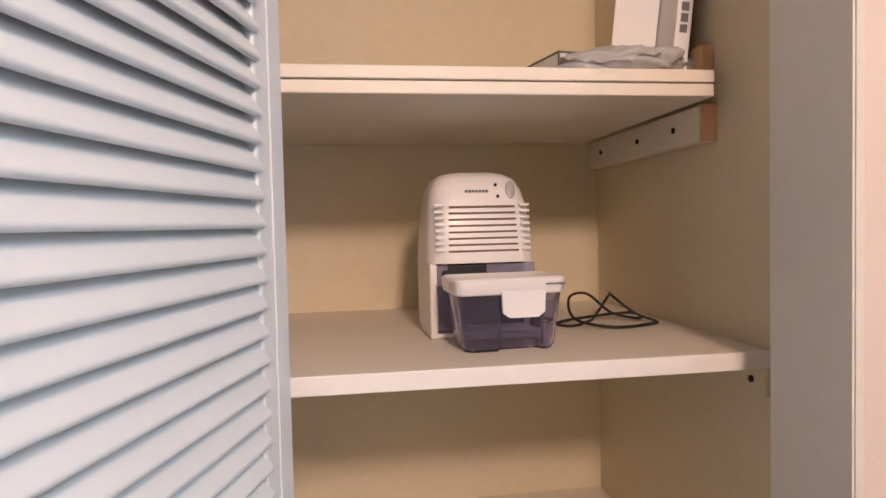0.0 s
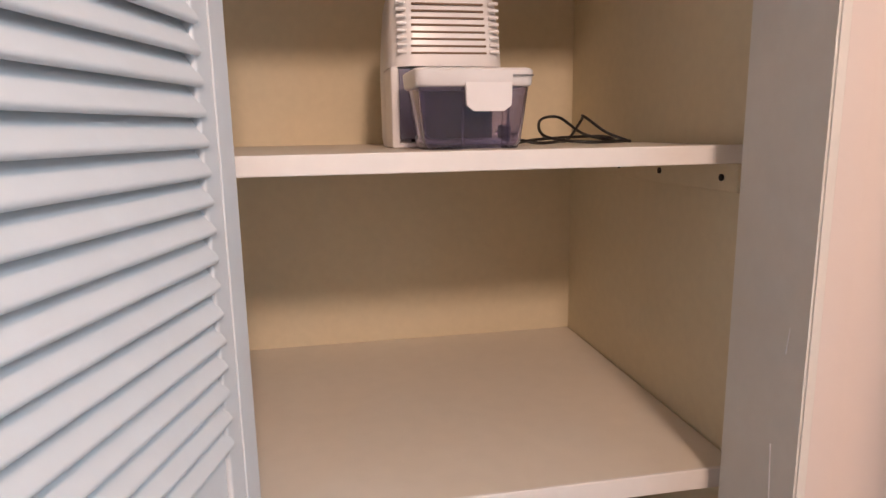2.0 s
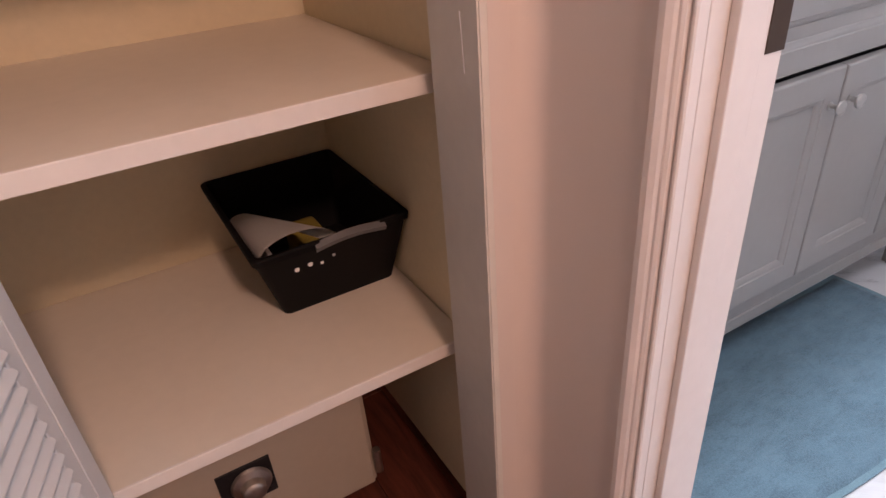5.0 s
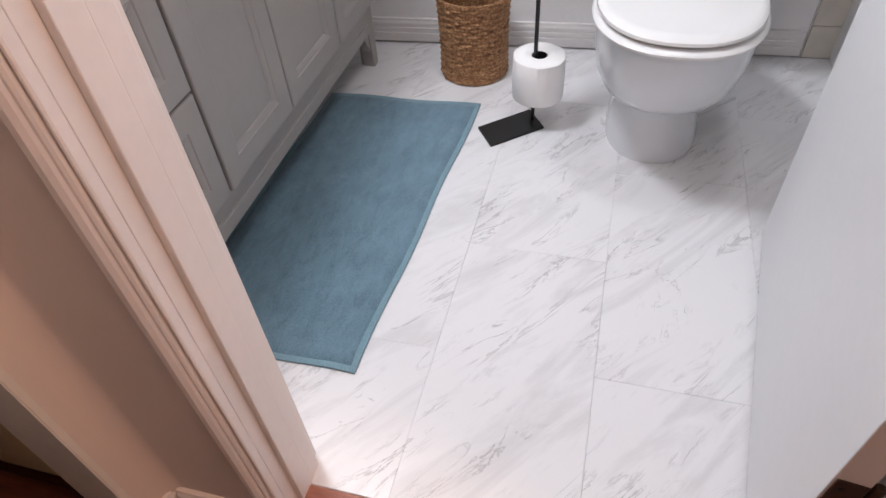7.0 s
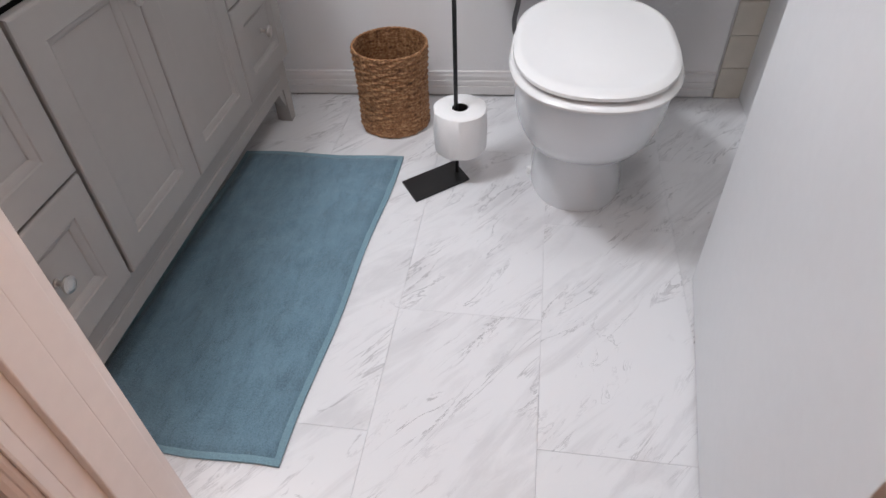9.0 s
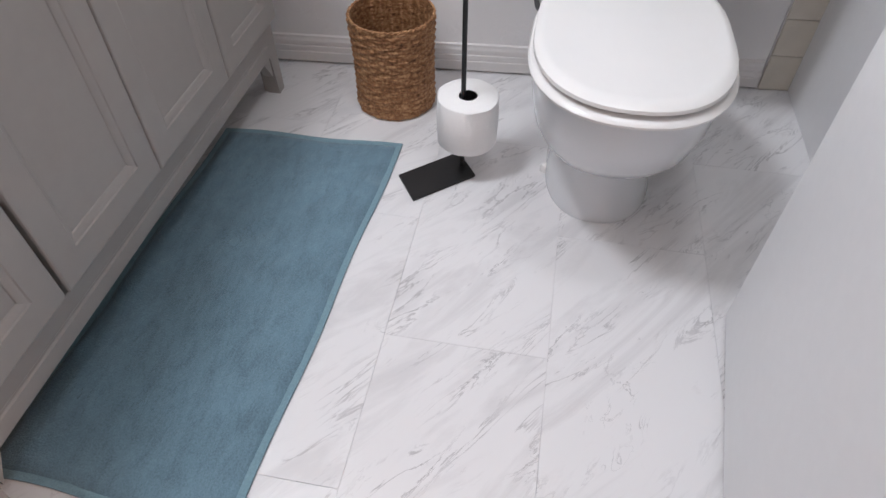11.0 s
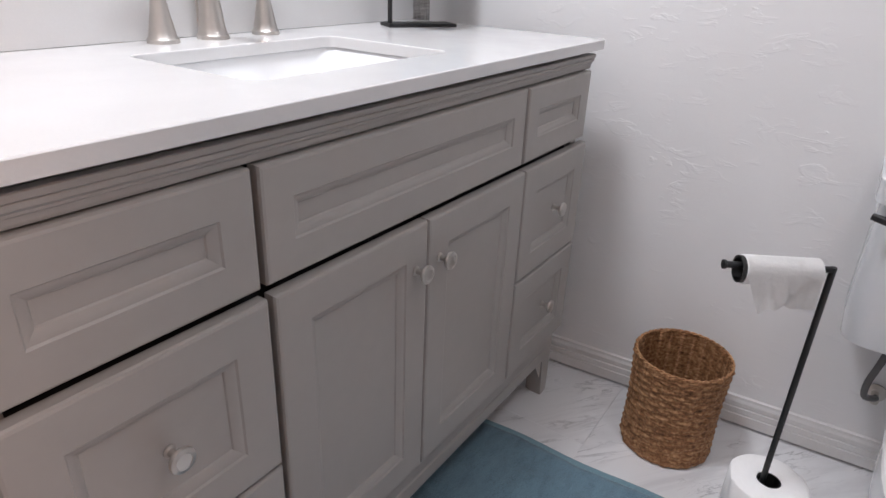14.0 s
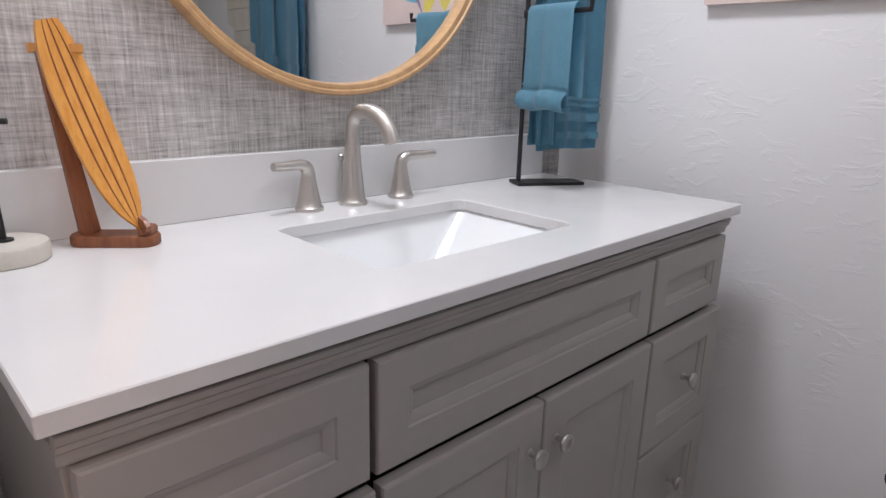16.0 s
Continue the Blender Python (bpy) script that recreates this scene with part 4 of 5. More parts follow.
rim = [[(*on_mat(u, v), z) for u, v in [(a + (1 - 2 * a) * k / 20, b) for k in range(20)] + [(1 - a, b + (1 - 2 * b) * k / 10) for k in range(10)] + [(1 - a - (1 - 2 * a) * k / 20, 1 - b) for k in range(20)] + [(a, 1 - b - (1 - 2 * b) * k / 10) for k in range(10)]]
       for a, b, z in ((0.0, 0.0, 0.0005), (-0.0006, -0.0012, 0.0035), (0.0, 0.0, 0.0062), (0.008, 0.016, 0.0072), (0.016, 0.032, 0.0048), (0.016, 0.032, 0.0005))]
part("hem", loft(rim, caps=(False, False)), M["hem"], mat_t, "flat stitched hem", True, 60)

# ---------- wicker basket ----------
bk = thing("wicker_basket", "round brown woven seagrass waste basket", "basket", (0.598, -0.306, 0))
bm = bmesh.new()
ROWS, STAKES, SUB = 26, 24, 4
rows = []
HB = 0.242
for r in range(ROWS * SUB + 1):
    z = 0.004 + HB * r / (ROWS * SUB)
    ring_v = []
    for k in range(STAKES * SUB):
        a = 2 * math.pi * k / (STAKES * SUB)
        over = math.cos(math.pi * (k / SUB)) * (1 if int(r / SUB) % 2 else -1)
        round_z = abs(math.sin(math.pi * r / SUB))
        rad = 0.1015 + 0.004 * z / HB - 0.004 * math.sin(math.pi * z / HB) + (0.0016 * over + 0.0028) * (0.50 + 0.50 * round_z) + 0.0012 * math.cos(2 * math.pi * k / SUB) + 0.0020 * noise.noise(Vector((math.cos(a) * 9, math.sin(a) * 9, z * 60)))
        wob = 0.0015 * noise.noise(Vector((math.cos(a) * 3, math.sin(a) * 3, r * 0.3)))
        ring_v.append(bm.verts.new((0.598 + rad * math.cos(a), -0.306 + rad * math.sin(a), z + wob)))
    rows.append(ring_v)
n = STAKES * SUB
for a, b in zip(rows, rows[1:]):
    for k in range(n):
        bm.faces.new((a[k], a[(k + 1) % n], b[(k + 1) % n], b[k]))
inner = []
for r in range(ROWS * 2 + 1):
    z = 0.010 + (HB - 0.008) * (1 - r / (ROWS * 2))
    inner.append([bm.verts.new((0.598 + (0.0975 + 0.003 * z / HB + 0.0028 * math.cos(math.pi * k / 4) * (1 if r % 2 else -1)) * math.cos(2 * math.pi * k / n), -0.306 + (0.0975 + 0.003 * z / HB + 0.0028 * math.cos(math.pi * k / 4) * (1 if r % 2 else -1)) * math.sin(2 * math.pi * k / n), z)) for k in range(n)])
for a, b in zip(inner, inner[1:]):
    for k in range(n):
        bm.faces.new((a[k], a[(k + 1) % n], b[(k + 1) % n], b[k]))
bm.faces.new(inner[-1])
bm.faces.new(rows[0][::-1])
part("woven_wall", bm, M["weave"], bk, "", True, 70)
# twisted rim of two strands
for ph in (0, math.pi):
    pts = [(0.598 + (0.1040 + 0.0022 * math.cos(a * 21 + ph)) * math.cos(a), -0.306 + (0.1040 + 0.0022 * math.cos(a * 21 + ph)) * math.sin(a), HB + 0.004 + 0.0022 * math.sin(a * 21 + ph)) for a in [2 * math.pi * k / 170 for k in range(171)]]
    part("rim_strand", tube(pts, 0.0025, 7), M["weave"], bk, "", True, 80)

# ---------- toilet paper stand ----------
st = thing("toilet_paper_stand", "black metal toilet paper stand on a flat base", "paper stand", (0.305, -0.47, 0))
b0, b1, b2 = Vector((0.290, -0.383)), Vector((0.212, -0.435)), Vector((0.321, -0.561))
b3 = b0 + (b2 - b1)
part("base_plate", prism([b0, b1, b2, b3], 0.0, 0.007, 0.0012), M["black"], st)
PX, PY = 0.351, -0.524
part("pole", tube([(PX, PY, 0.006), (PX, PY, 0.632)], 0.0052, 14), M["black"], st, "", True)
part("stop_collar", lathe([(0.019, 0.0800), (0.019, 0.0835), (0.0055, 0.0837)], (PX, PY, 0), 20), M["black"], st, "", True)
AX, AY = 0.268, -0.392
part("arm", tube([(PX, PY, 0.628), (AX, AY, 0.628)], 0.0052, 14), M["black"], st, "", True)
part("arm_end", lathe([(0.0055, 0), (0.0055, 0.008), (0.0075, 0.009), (0.0075, 0.013), (0.005, 0.014)], (AX, AY, 0.628), 16, (Vector((AX - PX, AY - PY, 0))).to_track_quat("Z", "Y").to_matrix().to_4x4()), M["black"], st, "", True)


def crumple(p, k, amt):
    return p + Vector((noise.noise(p * k), noise.noise(p * k + Vector((5, 0, 0))), noise.noise(p * k + Vector((0, 9, 0))))) * amt


spare = thing("toilet_roll", "full spare white toilet roll threaded on the pole", "toilet roll", (PX, PY, 0.09))
prof = [(0.021, 0.201), (0.030, 0.2025), (0.0645, 0.2020), (0.0674, 0.1995), (0.0680, 0.145), (0.0676, 0.087), (0.0648, 0.0842), (0.021, 0.0842), (0.0205, 0.094), (0.0205, 0.187), (0.021, 0.201)]
QX, QY = PX + 0.002, PY - 0.010
bm = lathe(prof, (QX, QY, 0), 56, caps=(False, False))
for v in bm.verts:
    v.co = crumple(v.co.copy(), 34, 0.0016)
part("paper", bm, M["tissue"], spare, "", True, 50)
part("core", lathe([(0.0202, 0.0855), (0.0202, 0.2005), (0.0185, 0.2005), (0.0185, 0.0855), (0.0202, 0.0855)], (QX, QY, 0), 32, caps=(False, False)), M["rubber"], spare, "dark hollow core", True)
d_arm = Vector((AX - PX, AY - PY, 0)).normalized()
turn_arm = Matrix.Translation((PX, PY, 0.6215)) @ d_arm.to_track_quat("Z", "Y").to_matrix().to_4x4()
used = thing("nearly_empty_toilet_roll", "nearly empty toilet roll with a loose end hanging", "toilet roll", (PX, PY, 0.60))
part("core", lathe([(0.0185, 0.022), (0.0205, 0.022), (0.0215, 0.145), (0.0185, 0.145), (0.0185, 0.022)], (0, 0, 0), 32, turn_arm, caps=(False, False)), M["rubber"], used, "dark hollow core end", True)
part("paper", lathe([(0.0207, 0.0225), (0.0228, 0.023), (0.0230, 0.138), (0.0207, 0.139)], (0, 0, 0), 32, turn_arm, caps=(False, False)), M["tissue"], used, "", True)
side_v = Vector((d_arm.y, -d_arm.x, 0))
if side_v.x > 0:
    side_v = -side_v
cols = []
for k in range(31):
    u = k / 30
    base = Vector((PX, PY, 0.6215)) + d_arm * (0.024 + 0.114 * u)
    strip = []
    drop = 0.053 + 0.004 * math.sin(u * 9.0) + 0.003 * math.sin(u * 23.0)
    for a in range(0, 100, 18):
        strip.append(base + side_v * 0.0236 * math.sin(radians(a - 5)) + Vector((0, 0, 0.0236 * math.cos(radians(a - 5)))))
    for q in range(1, 13):
        w = q / 12
        # one diagonal fold: the sheet beyond it stands proud, its outer edge slants inwards
        fold = 1 / (1 + math.exp(-(u - 0.14 - 0.36 * w) / 0.022))
        pleat = 0.0022 * math.sin(u * 26 + w * 2.0)
        p = base + side_v * (0.0240 + (0.013 * fold - 0.006 + pleat) * w) - d_arm * (0.020 * w * u * u) - Vector((0, 0, drop * w))
        strip.append(crumple(p, 45, 0.0040 * w))
    cols.append(strip)
bm = loft(cols, caps=(False, False), closed=False)
bmesh.ops.solidify(bm, geom=bm.faces[:], thickness=0.0006)
part("loose_end", bm, M["tissue"], used, "", True, 60)

# ---------- cloth ----------


def draped(line, width_dir, width, thick, folds=0.004, seed=0.0, nw=26, top=None):
    """Cloth that follows a line of points and is width wide, with soft folds."""
    line = [Vector(p) for p in line]
    dense = []
    for a, b in zip(line, line[1:]):
        k = max(1, int((b - a).length / 0.011))
        dense += [a.lerp(b, i / k) for i in range(k)]
    dense.append(line[-1])
    w = Vector(width_dir).normalized()
    out = w.cross(Vector((0, 0, 1))).normalized()
    rings = []
    for i, p in enumerate(dense):
        hang = min(1.0, abs(p.z - (line[len(line) // 2].z if top is None else top)) / 0.12)
        r = []
        for k in range(nw):
            s = k / (nw - 1) - 0.5
            q = p + w * (s * width * (1 - 0.03 * hang * math.sin(i * 0.13 + seed)))
            q += out * hang * folds * (math.sin(s * 9 + seed) + 0.6 * math.sin(s * 21 + seed * 2 + p.z * 6)) + Vector((0, 0, 0.0025 * math.sin(s * 8 + seed) * hang))
            q += out * 0.0015 * noise.noise(q * 30)
            r.append(q)
        rings.append(r)
    bm = loft(rings, caps=(False, False), closed=False)
    bmesh.ops.solidify(bm, geom=bm.faces[:], thickness=thick)
    return bm


# ---------- countertop towel rack ----------
rk = thing("towel_rack", "black metal countertop towel stand", "towel stand", (0.46, 0.38, TOPZ))
RX, RY = 0.424, 0.412
ad = Vector((0.865, -0.50, 0)).normalized()
pd = Vector((0.5, 0.865, 0)).normalized()
o = Vector((RX, RY, 0))
part("base_plate", prism([tuple((o + ad * a + pd * b).xy) for a, b in ((-0.012, -0.030), (0.150, -0.030), (0.150, 0.030), (-0.012, 0.030))], TOPZ, TOPZ + 0.007, 0.0015), M["black"], rk)
part("post", tube([(RX, RY, TOPZ + 0.005), (RX, RY, 1.52)], 0.0052, 14), M["black"], rk, "", True)
ah = Vector((-0.138, -0.990, 0)).normalized()
tip = o + ah * 0.176
part("lower_arm", tube([(RX, RY, 1.262), (tip.x, tip.y, 1.262), (tip.x, tip.y, 1.279)], 0.0050, 12), M["black"], rk, "", True, 60)
part("arm_collar", lathe([(0.0075, 1.254), (0.0085, 1.256), (0.0085, 1.268), (0.0075, 1.270)], (RX, RY, 0), 16), M["black"], rk, "", True)
ad2 = Vector((0.975, -0.22, 0)).normalized()
tip2 = o + ad2 * 0.235
part("upper_arm", tube([(RX, RY, 1.505), (tip2.x, tip2.y, 1.505), (tip2.x, tip2.y, 1.525)], 0.0050, 12), M["black"], rk, "", True, 60)


def over_arm(mid, side, z_arm, r, front_z, back_z):
    pts = [mid + side * (r + 0.002) + Vector((0, 0, front_z)), mid + side * r + Vector((0, 0, z_arm - 0.01))]
    for a in range(15, 180, 30):
        pts.append(mid + side * (r * math.cos(radians(a))) + Vector((0, 0, z_arm + r * math.sin(radians(a)))))
    return pts + [mid - side * r + Vector((0, 0, z_arm - 0.01)), mid - side * (r + 0.002) + Vector((0, 0, back_z))]


fr = Vector((-0.990, 0.138, 0)).normalized()
hm = o + ah * 0.082
hand = thing("hand_towel", "blue hand towel over the lower arm, coloured lighter as if better lit", "towel", tuple(hm + Vector((0, 0, 1.27))))
part("cloth", draped(over_arm(hm, fr, 1.262, 0.017, 1.078, 1.098), ah, 0.128, 0.009, 0.004, 0.6), M["towel_lit_and_stripe"], hand, "", True, 70)
part("bottom_hem", draped([hm + fr * 0.024 + Vector((0, 0, 1.108)), hm + fr * 0.036 + Vector((0, 0, 1.098)), hm + fr * 0.040 + Vector((0, 0, 1.084)), hm + fr * 0.032 + Vector((0, 0, 1.071)), hm + fr * 0.020 + Vector((0, 0, 1.068)), hm + fr * 0.012 + Vector((0, 0, 1.076))], ah, 0.131, 0.012, 0.004, 0.6, 26, 1.262), M["towel_lit_and_stripe"], hand, "thicker rolled hem", True, 70)
for z in (1.122, 1.112):
    part("band", draped([hm + fr * 0.0215 + Vector((0, 0, z)), hm + fr * 0.0215 + Vector((0, 0, z - 0.004))], ah, 0.127, 0.004, 0.004, 0.6, 26, 1.262), M["towel_lit_and_stripe"], hand, "flat woven stripe", True)
fr2 = Vector((-0.22, -0.975, 0)).normalized()
bath_t = thing("bath_towel", "long blue bath towel hanging over the upper arm", "towel", tuple(o + ad2 * 0.12 + Vector((0, 0, 1.51))))
bm = draped(over_arm(o + ad2 * 0.135 + Vector((0, 0.012, 0)), fr2, 1.505, 0.014, 0.975, 0.985), ad2, 0.178, 0.011, 0.006, 2.2, 34)
part("cloth", bm, M["towel"], bath_t, "", True, 70)
side_fold = o + ad2 * 0.062 + Vector((0, 0.012, 0)) + fr2 * 0.026
part("folded_edge", draped([side_fold + Vector((0, 0, 1.30)), side_fold + Vector((0, 0, 1.15)), side_fold + fr2 * 0.004 + Vector((0, 0, 0.988))], ad2, 0.060, 0.013, 0.005, 1.1, 14, 1.505), M["towel"], bath_t, "", True, 70)
for z, h in ((1.092, 0.006), (1.078, 0.006), (1.058, 0.020), (1.014, 0.016)):
    part("band", draped([o + ad2 * 0.135 + Vector((0, 0.012, 0)) + fr2 * 0.0225 + Vector((0, 0, z)), o + ad2 * 0.135 + Vector((0, 0.012, 0)) + fr2 * 0.0228 + Vector((0, 0, z - h / 2)), o + ad2 * 0.135 + Vector((0, 0.012, 0)) + fr2 * 0.0225 + Vector((0, 0, z - h))], ad2, 0.178, 0.006, 0.006, 2.2, 34, 1.505), M["towel_lit_and_stripe"], bath_t, "flat woven stripe", True)

# ---------- towels over the toilet, seen in the mirror ----------
bar = thing("towel_bar", "dark metal towel bar on the plaster wall", "towel bar", (0.79, -1.0, 1.55))
bx = lambda y: end_x(y) - 0.065
part("rod", tube([(bx(-1.27), -1.27, 1.56), (bx(-0.74), -0.74, 1.56)], 0.008, 14), M["black"], bar, "", True)
for y in (-1.262, -0.748):
    part("bracket", tube([(bx(y), y, 1.56), (end_x(y) - 0.002, y, 1.56)], 0.009, 12), M["black"], bar, "", True)
wd = Vector((0.0655, -1, 0)).normalized()
sd = Vector((-1, -0.0655, 0)).normalized()
for y, w, fz, bz, r, sdd in ((-1.010, 0.42, 0.90, 0.96, 0.015, 0.3), (-1.085, 0.24, 1.13, 1.20, 0.034, 1.4)):
    t = thing("hanging_towel", "blue bath towel folded over the wall bar" if w > 0.3 else "smaller blue towel layered on the bath towel", "towel", (bx(y), y, 1.56), "towels on the wall bar")
    part("cloth", draped(over_arm(Vector((bx(y), y, 0)), sd, 1.56, r, fz, bz), wd, w, 0.009, 0.008, sdd, 30), M["towel"], t, "", True, 70)

# ---------- canvas on the toilet wall ----------
art = thing("canvas_painting", "pink canvas painting of a yellow flower", "painting", (end_x(0), 0.0, 1.30))
AX0, AW, AZ0, AH = 0.165, 0.46, 1.292, 0.52
ay = Vector((0.0655, -1, 0)).normalized()
ao = Vector((-1, -0.0655, 0)).normalized()
start = Vector((end_x(AX0), AX0, 0))


def art_piece(shape, depth0, depth1):
    ptsb = [[start + ay * a + ao * d + Vector((0, 0, AZ0 + b)) for a, b in shape] for d in (depth0, depth1)]
    return loft(ptsb)


part("stretched_canvas", art_piece([(0, 0), (AW, 0), (AW, AH), (0, AH)], 0.001, 0.024), M["canvas"], art)


def petal(cx, cz, ang, ln_, wd_):
    out = []
    for k in range(14):
        a = 2 * math.pi * k / 14
        u, v = ln_ * (0.5 + 0.5 * math.cos(a)), wd_ * math.sin(a) * (0.6 + 0.4 * math.cos(a))
        out.append((cx + u * math.cos(ang) - v * math.sin(ang), cz + u * math.sin(ang) + v * math.cos(ang)))
    return out


for k in range(5):
    part("yellow_petal", art_piece(petal(0.17, 0.11, radians(72 * k + 20), 0.10, 0.030), 0.024, 0.0246), M["art_yellow"], art)
for cx_, cz_, a_ in ((0.27, 0.06, 30), (0.30, 0.16, 100), (0.16, 0.22, 60), (0.36, 0.30, 10)):
    part("blue_patch", art_piece(petal(cx_, cz_, radians(a_), 0.10, 0.032), 0.0247, 0.0252), M["art_blue"], art)
for cx_, cz_, a_ in ((0.03, 0.05, 35), (0.05, 0.11, 15), (0.24, 0.02, 60), (0.33, 0.10, 120)):
    part("violet_stroke", art_piece(petal(cx_, cz_, radians(a_), 0.11, 0.010), 0.0253, 0.0257), M["art_violet"], art)

# ---------- wooden surfboard ornament ----------
sf = thing("surfboard_ornament", "striped wooden miniature surfboard on a stand", "ornament", (-0.425, 0.425, TOPZ))
sdv = Vector((0.775, -0.63, 0)).normalized()
spv = Vector((0.63, 0.775, 0)).normalized()
sc = Vector((-0.424, 0.421, 0))
outline = [(0.058 * math.copysign(abs(math.cos(a)) ** 0.8, math.cos(a)), 0.030 * math.sin(a) * (1 + 0.25 * math.cos(2 * a))) for a in [2 * math.pi * k / 36 for k in range(36)]]
part("foot", loft([[sc + sdv * a * k + spv * b * k + Vector((0, 0, TOPZ + z)) for a, b in outline] for k, z in ((0.97, 0.0), (1.0, 0.003), (1.0, 0.012), (0.96, 0.015))]), M["board_dark"], sf, "", True, 50)
bot, top = sc + sdv * 0.030 + Vector((0, 0, TOPZ + 0.014)), sc - sdv * 0.060 + spv * 0.005 + Vector((0, 0, 1.186))
ax = (top - bot).normalized()
wv = Vector((spv.x * 0.50 + sdv.x * 0.50, spv.y * 0.50 + sdv.y * 0.50, 0))
wv = (wv - ax * wv.dot(ax)).normalized()
fv = ax.cross(wv).normalized()
if fv.dot(Vector((-0.25, -0.9, 0))) < 0:
    fv = -fv
LB = (top - bot).length


def board_width(u):
    return 0.0268 * (max(0.0, 1 - abs(2 * u - 1.10) ** 2.8) ** 0.66) + 0.002


def strip(f0, f1, lift=0.0, n=28):
    rings = []
    for i in range(n + 1):
        u = i / n
        w = board_width(u)
        c = bot + ax * (LB * u) + fv * (0.010 * (2 * u - 1) ** 2)
        lo, hi = max(-1, f0) * w, min(1, f1) * w
        h = 0.0038
        rings.append([c + wv * lo - fv * h, c + wv * hi - fv * h, c + wv * hi + fv * (h + lift), c + wv * lo + fv * (h + lift)])
    return loft(rings)


for f0, f1 in ((-1, -0.50), (-0.42, -0.045), (0.045, 0.42), (0.50, 1)):
    part("light_strip", strip(f0, f1), M["board_light"], sf, "varnished light wood strip")
for f0, f1 in ((-0.50, -0.42), (-0.045, 0.045), (0.42, 0.50)):
    part("dark_stripe", strip(f0, f1, 0.0002), M["stripe"], sf, "dark inlaid stripe")
s0, s1 = sc - sdv * 0.036 + Vector((0, 0, TOPZ + 0.013)), sc - sdv * 0.066 + spv * 0.006 + Vector((0, 0, 1.16))
part("strut", loft([[s0 + wv * a + fv * b for a, b in ((-0.010, -0.005), (0.016, -0.005), (0.016, 0.005), (-0.010, 0.005))], [s1 - fv * 0.014 + wv * a + fv * b for a, b in ((-0.004, -0.005), (0.009, -0.005), (0.009, 0.005), (-0.004, 0.005))]]), M["board_dark"], sf)
pg = top - ax * 0.030 - fv * 0.012
iv = Vector((0.72, -0.69, 0))
part("cross_peg", loft([[pg + iv * a + Vector((0, 0, b)) + fv * c for b, c in ((-0.005, -0.005), (0.005, -0.005), (0.005, 0.005), (-0.005, 0.005))] for a in (-0.030, 0.040)]), M["board_light"], sf)
fin = [(0, 0), (0.024, 0.0), (0.027, 0.008), (0.018, 0.018), (0.004, 0.024)]
part("fin", loft([[bot + fv * (0.006 + a) + Vector((0, 0, b)) + wv * c for a, b in fin] for c in (-0.003, 0.003)]), M["board_dark"], sf)
part("heel_block", prism([tuple((sc + sdv * a + spv * b).xy) for a, b in ((0.036, -0.018), (0.052, -0.014), (0.052, 0.014), (0.036, 0.018))], TOPZ + 0.0145, TOPZ + 0.026, 0.002), M["board_dark"], sf)

# ---------- marble-based stand ----------
hs = thing("marble_base_stand", "thin black rod stand on a round stone base", "stand", (-0.560, 0.428, TOPZ))
part("stone_base", lathe([(0.052, 0), (0.054, 0.002), (0.054, 0.020), (0.052, 0.023), (0.02, 0.0232)], (-0.556, 0.424, TOPZ), 48), M["stone"], hs, "pale travertine disc", True)
part("rod", tube([(-0.550, 0.428, TOPZ + 0.022), (-0.556, 0.428, 1.075)], 0.0040, 12), M["black"], hs, "", True)
part("rod_flange", lathe([(0.011, 0.0228), (0.011, 0.026), (0.005, 0.027)], (-0.550, 0.428, TOPZ), 20), M["black"], hs, "", True)
part("cross_arm", tube([(-0.605, 0.455, 1.069), (-0.530, 0.412, 1.069)], 0.0036, 10), M["black"], hs, "", True)

# ---------- bathtub and its tiles ----------
tub = thing("bathtub", "white bathtub with a smooth apron", "bathtub", (0.2, -1.7, 0))
part("apron", boxed(-0.05, end_x(-1.4) - 0.006, -1.375, -1.345, 0.0, 0.46, 0.004), M["door"], tub)
part("rim", boxed(-0.05, end_x(-1.4) - 0.006, -1.42, -1.338, 0.46, 0.50, 0.012, 3), M["ceramic"], tub)
part("shell", loft([rounded(-0.05, 0.80, -2.19, -1.42, 0.08, 0.50), rounded(0.0, 0.77, -2.15, -1.46, 0.1, 0.47), rounded(0.08, 0.70, -2.08, -1.52, 0.12, 0.14)], caps=(False, True)), M["ceramic"], tub, "", True)

# ---------- ceiling lamps, out of view; the mid-bathroom one is added for the fill ---
for nm, x, y, lab in (("hall_ceiling_light", -1.08, -1.90, "round flush ceiling light of the hall"), ("bath_ceiling_light", -0.18, 0.22, "round flush ceiling light above the vanity"), ("bath_ceiling_light", -0.05, -0.85, "added flush ceiling light marking the unseen fill lamp")):
    cl = thing(nm, lab, "ceiling light", (x, y, CEIL))
    part("pan", lathe([(0.15, CEIL - 0.001), (0.15, CEIL - 0.02), (0.12, CEIL - 0.022)], (x, y, 0), 32), M["white_plastic"], cl, "", True)
    part("diffuser", lathe([(0.135, CEIL - 0.022), (0.125, CEIL - 0.05), (0.08, CEIL - 0.072), (0.02, CEIL - 0.078)], (x, y, 0), 32), M["lamp_glass"], cl, "frosted glass diffuser", True)

# ---------- dehumidifier on the closet shelf ----------
DZ = 1.1965
dh = thing("mini_dehumidifier", "small white dehumidifier with its water tank pulled out", "dehumidifier", (-1.122, 0.29, DZ))
dm = Matrix.Translation((-1.131, 0.213, DZ)) @ Matrix.Rotation(radians(2), 4, "Z") @ Matrix.Diagonal((1, 1, 1.03, 1))


def dring(half, y0, y1, r, z):
    return [dm @ Vector(p) for p in rounded(-half, half, y0, y1, r, z, 6)]


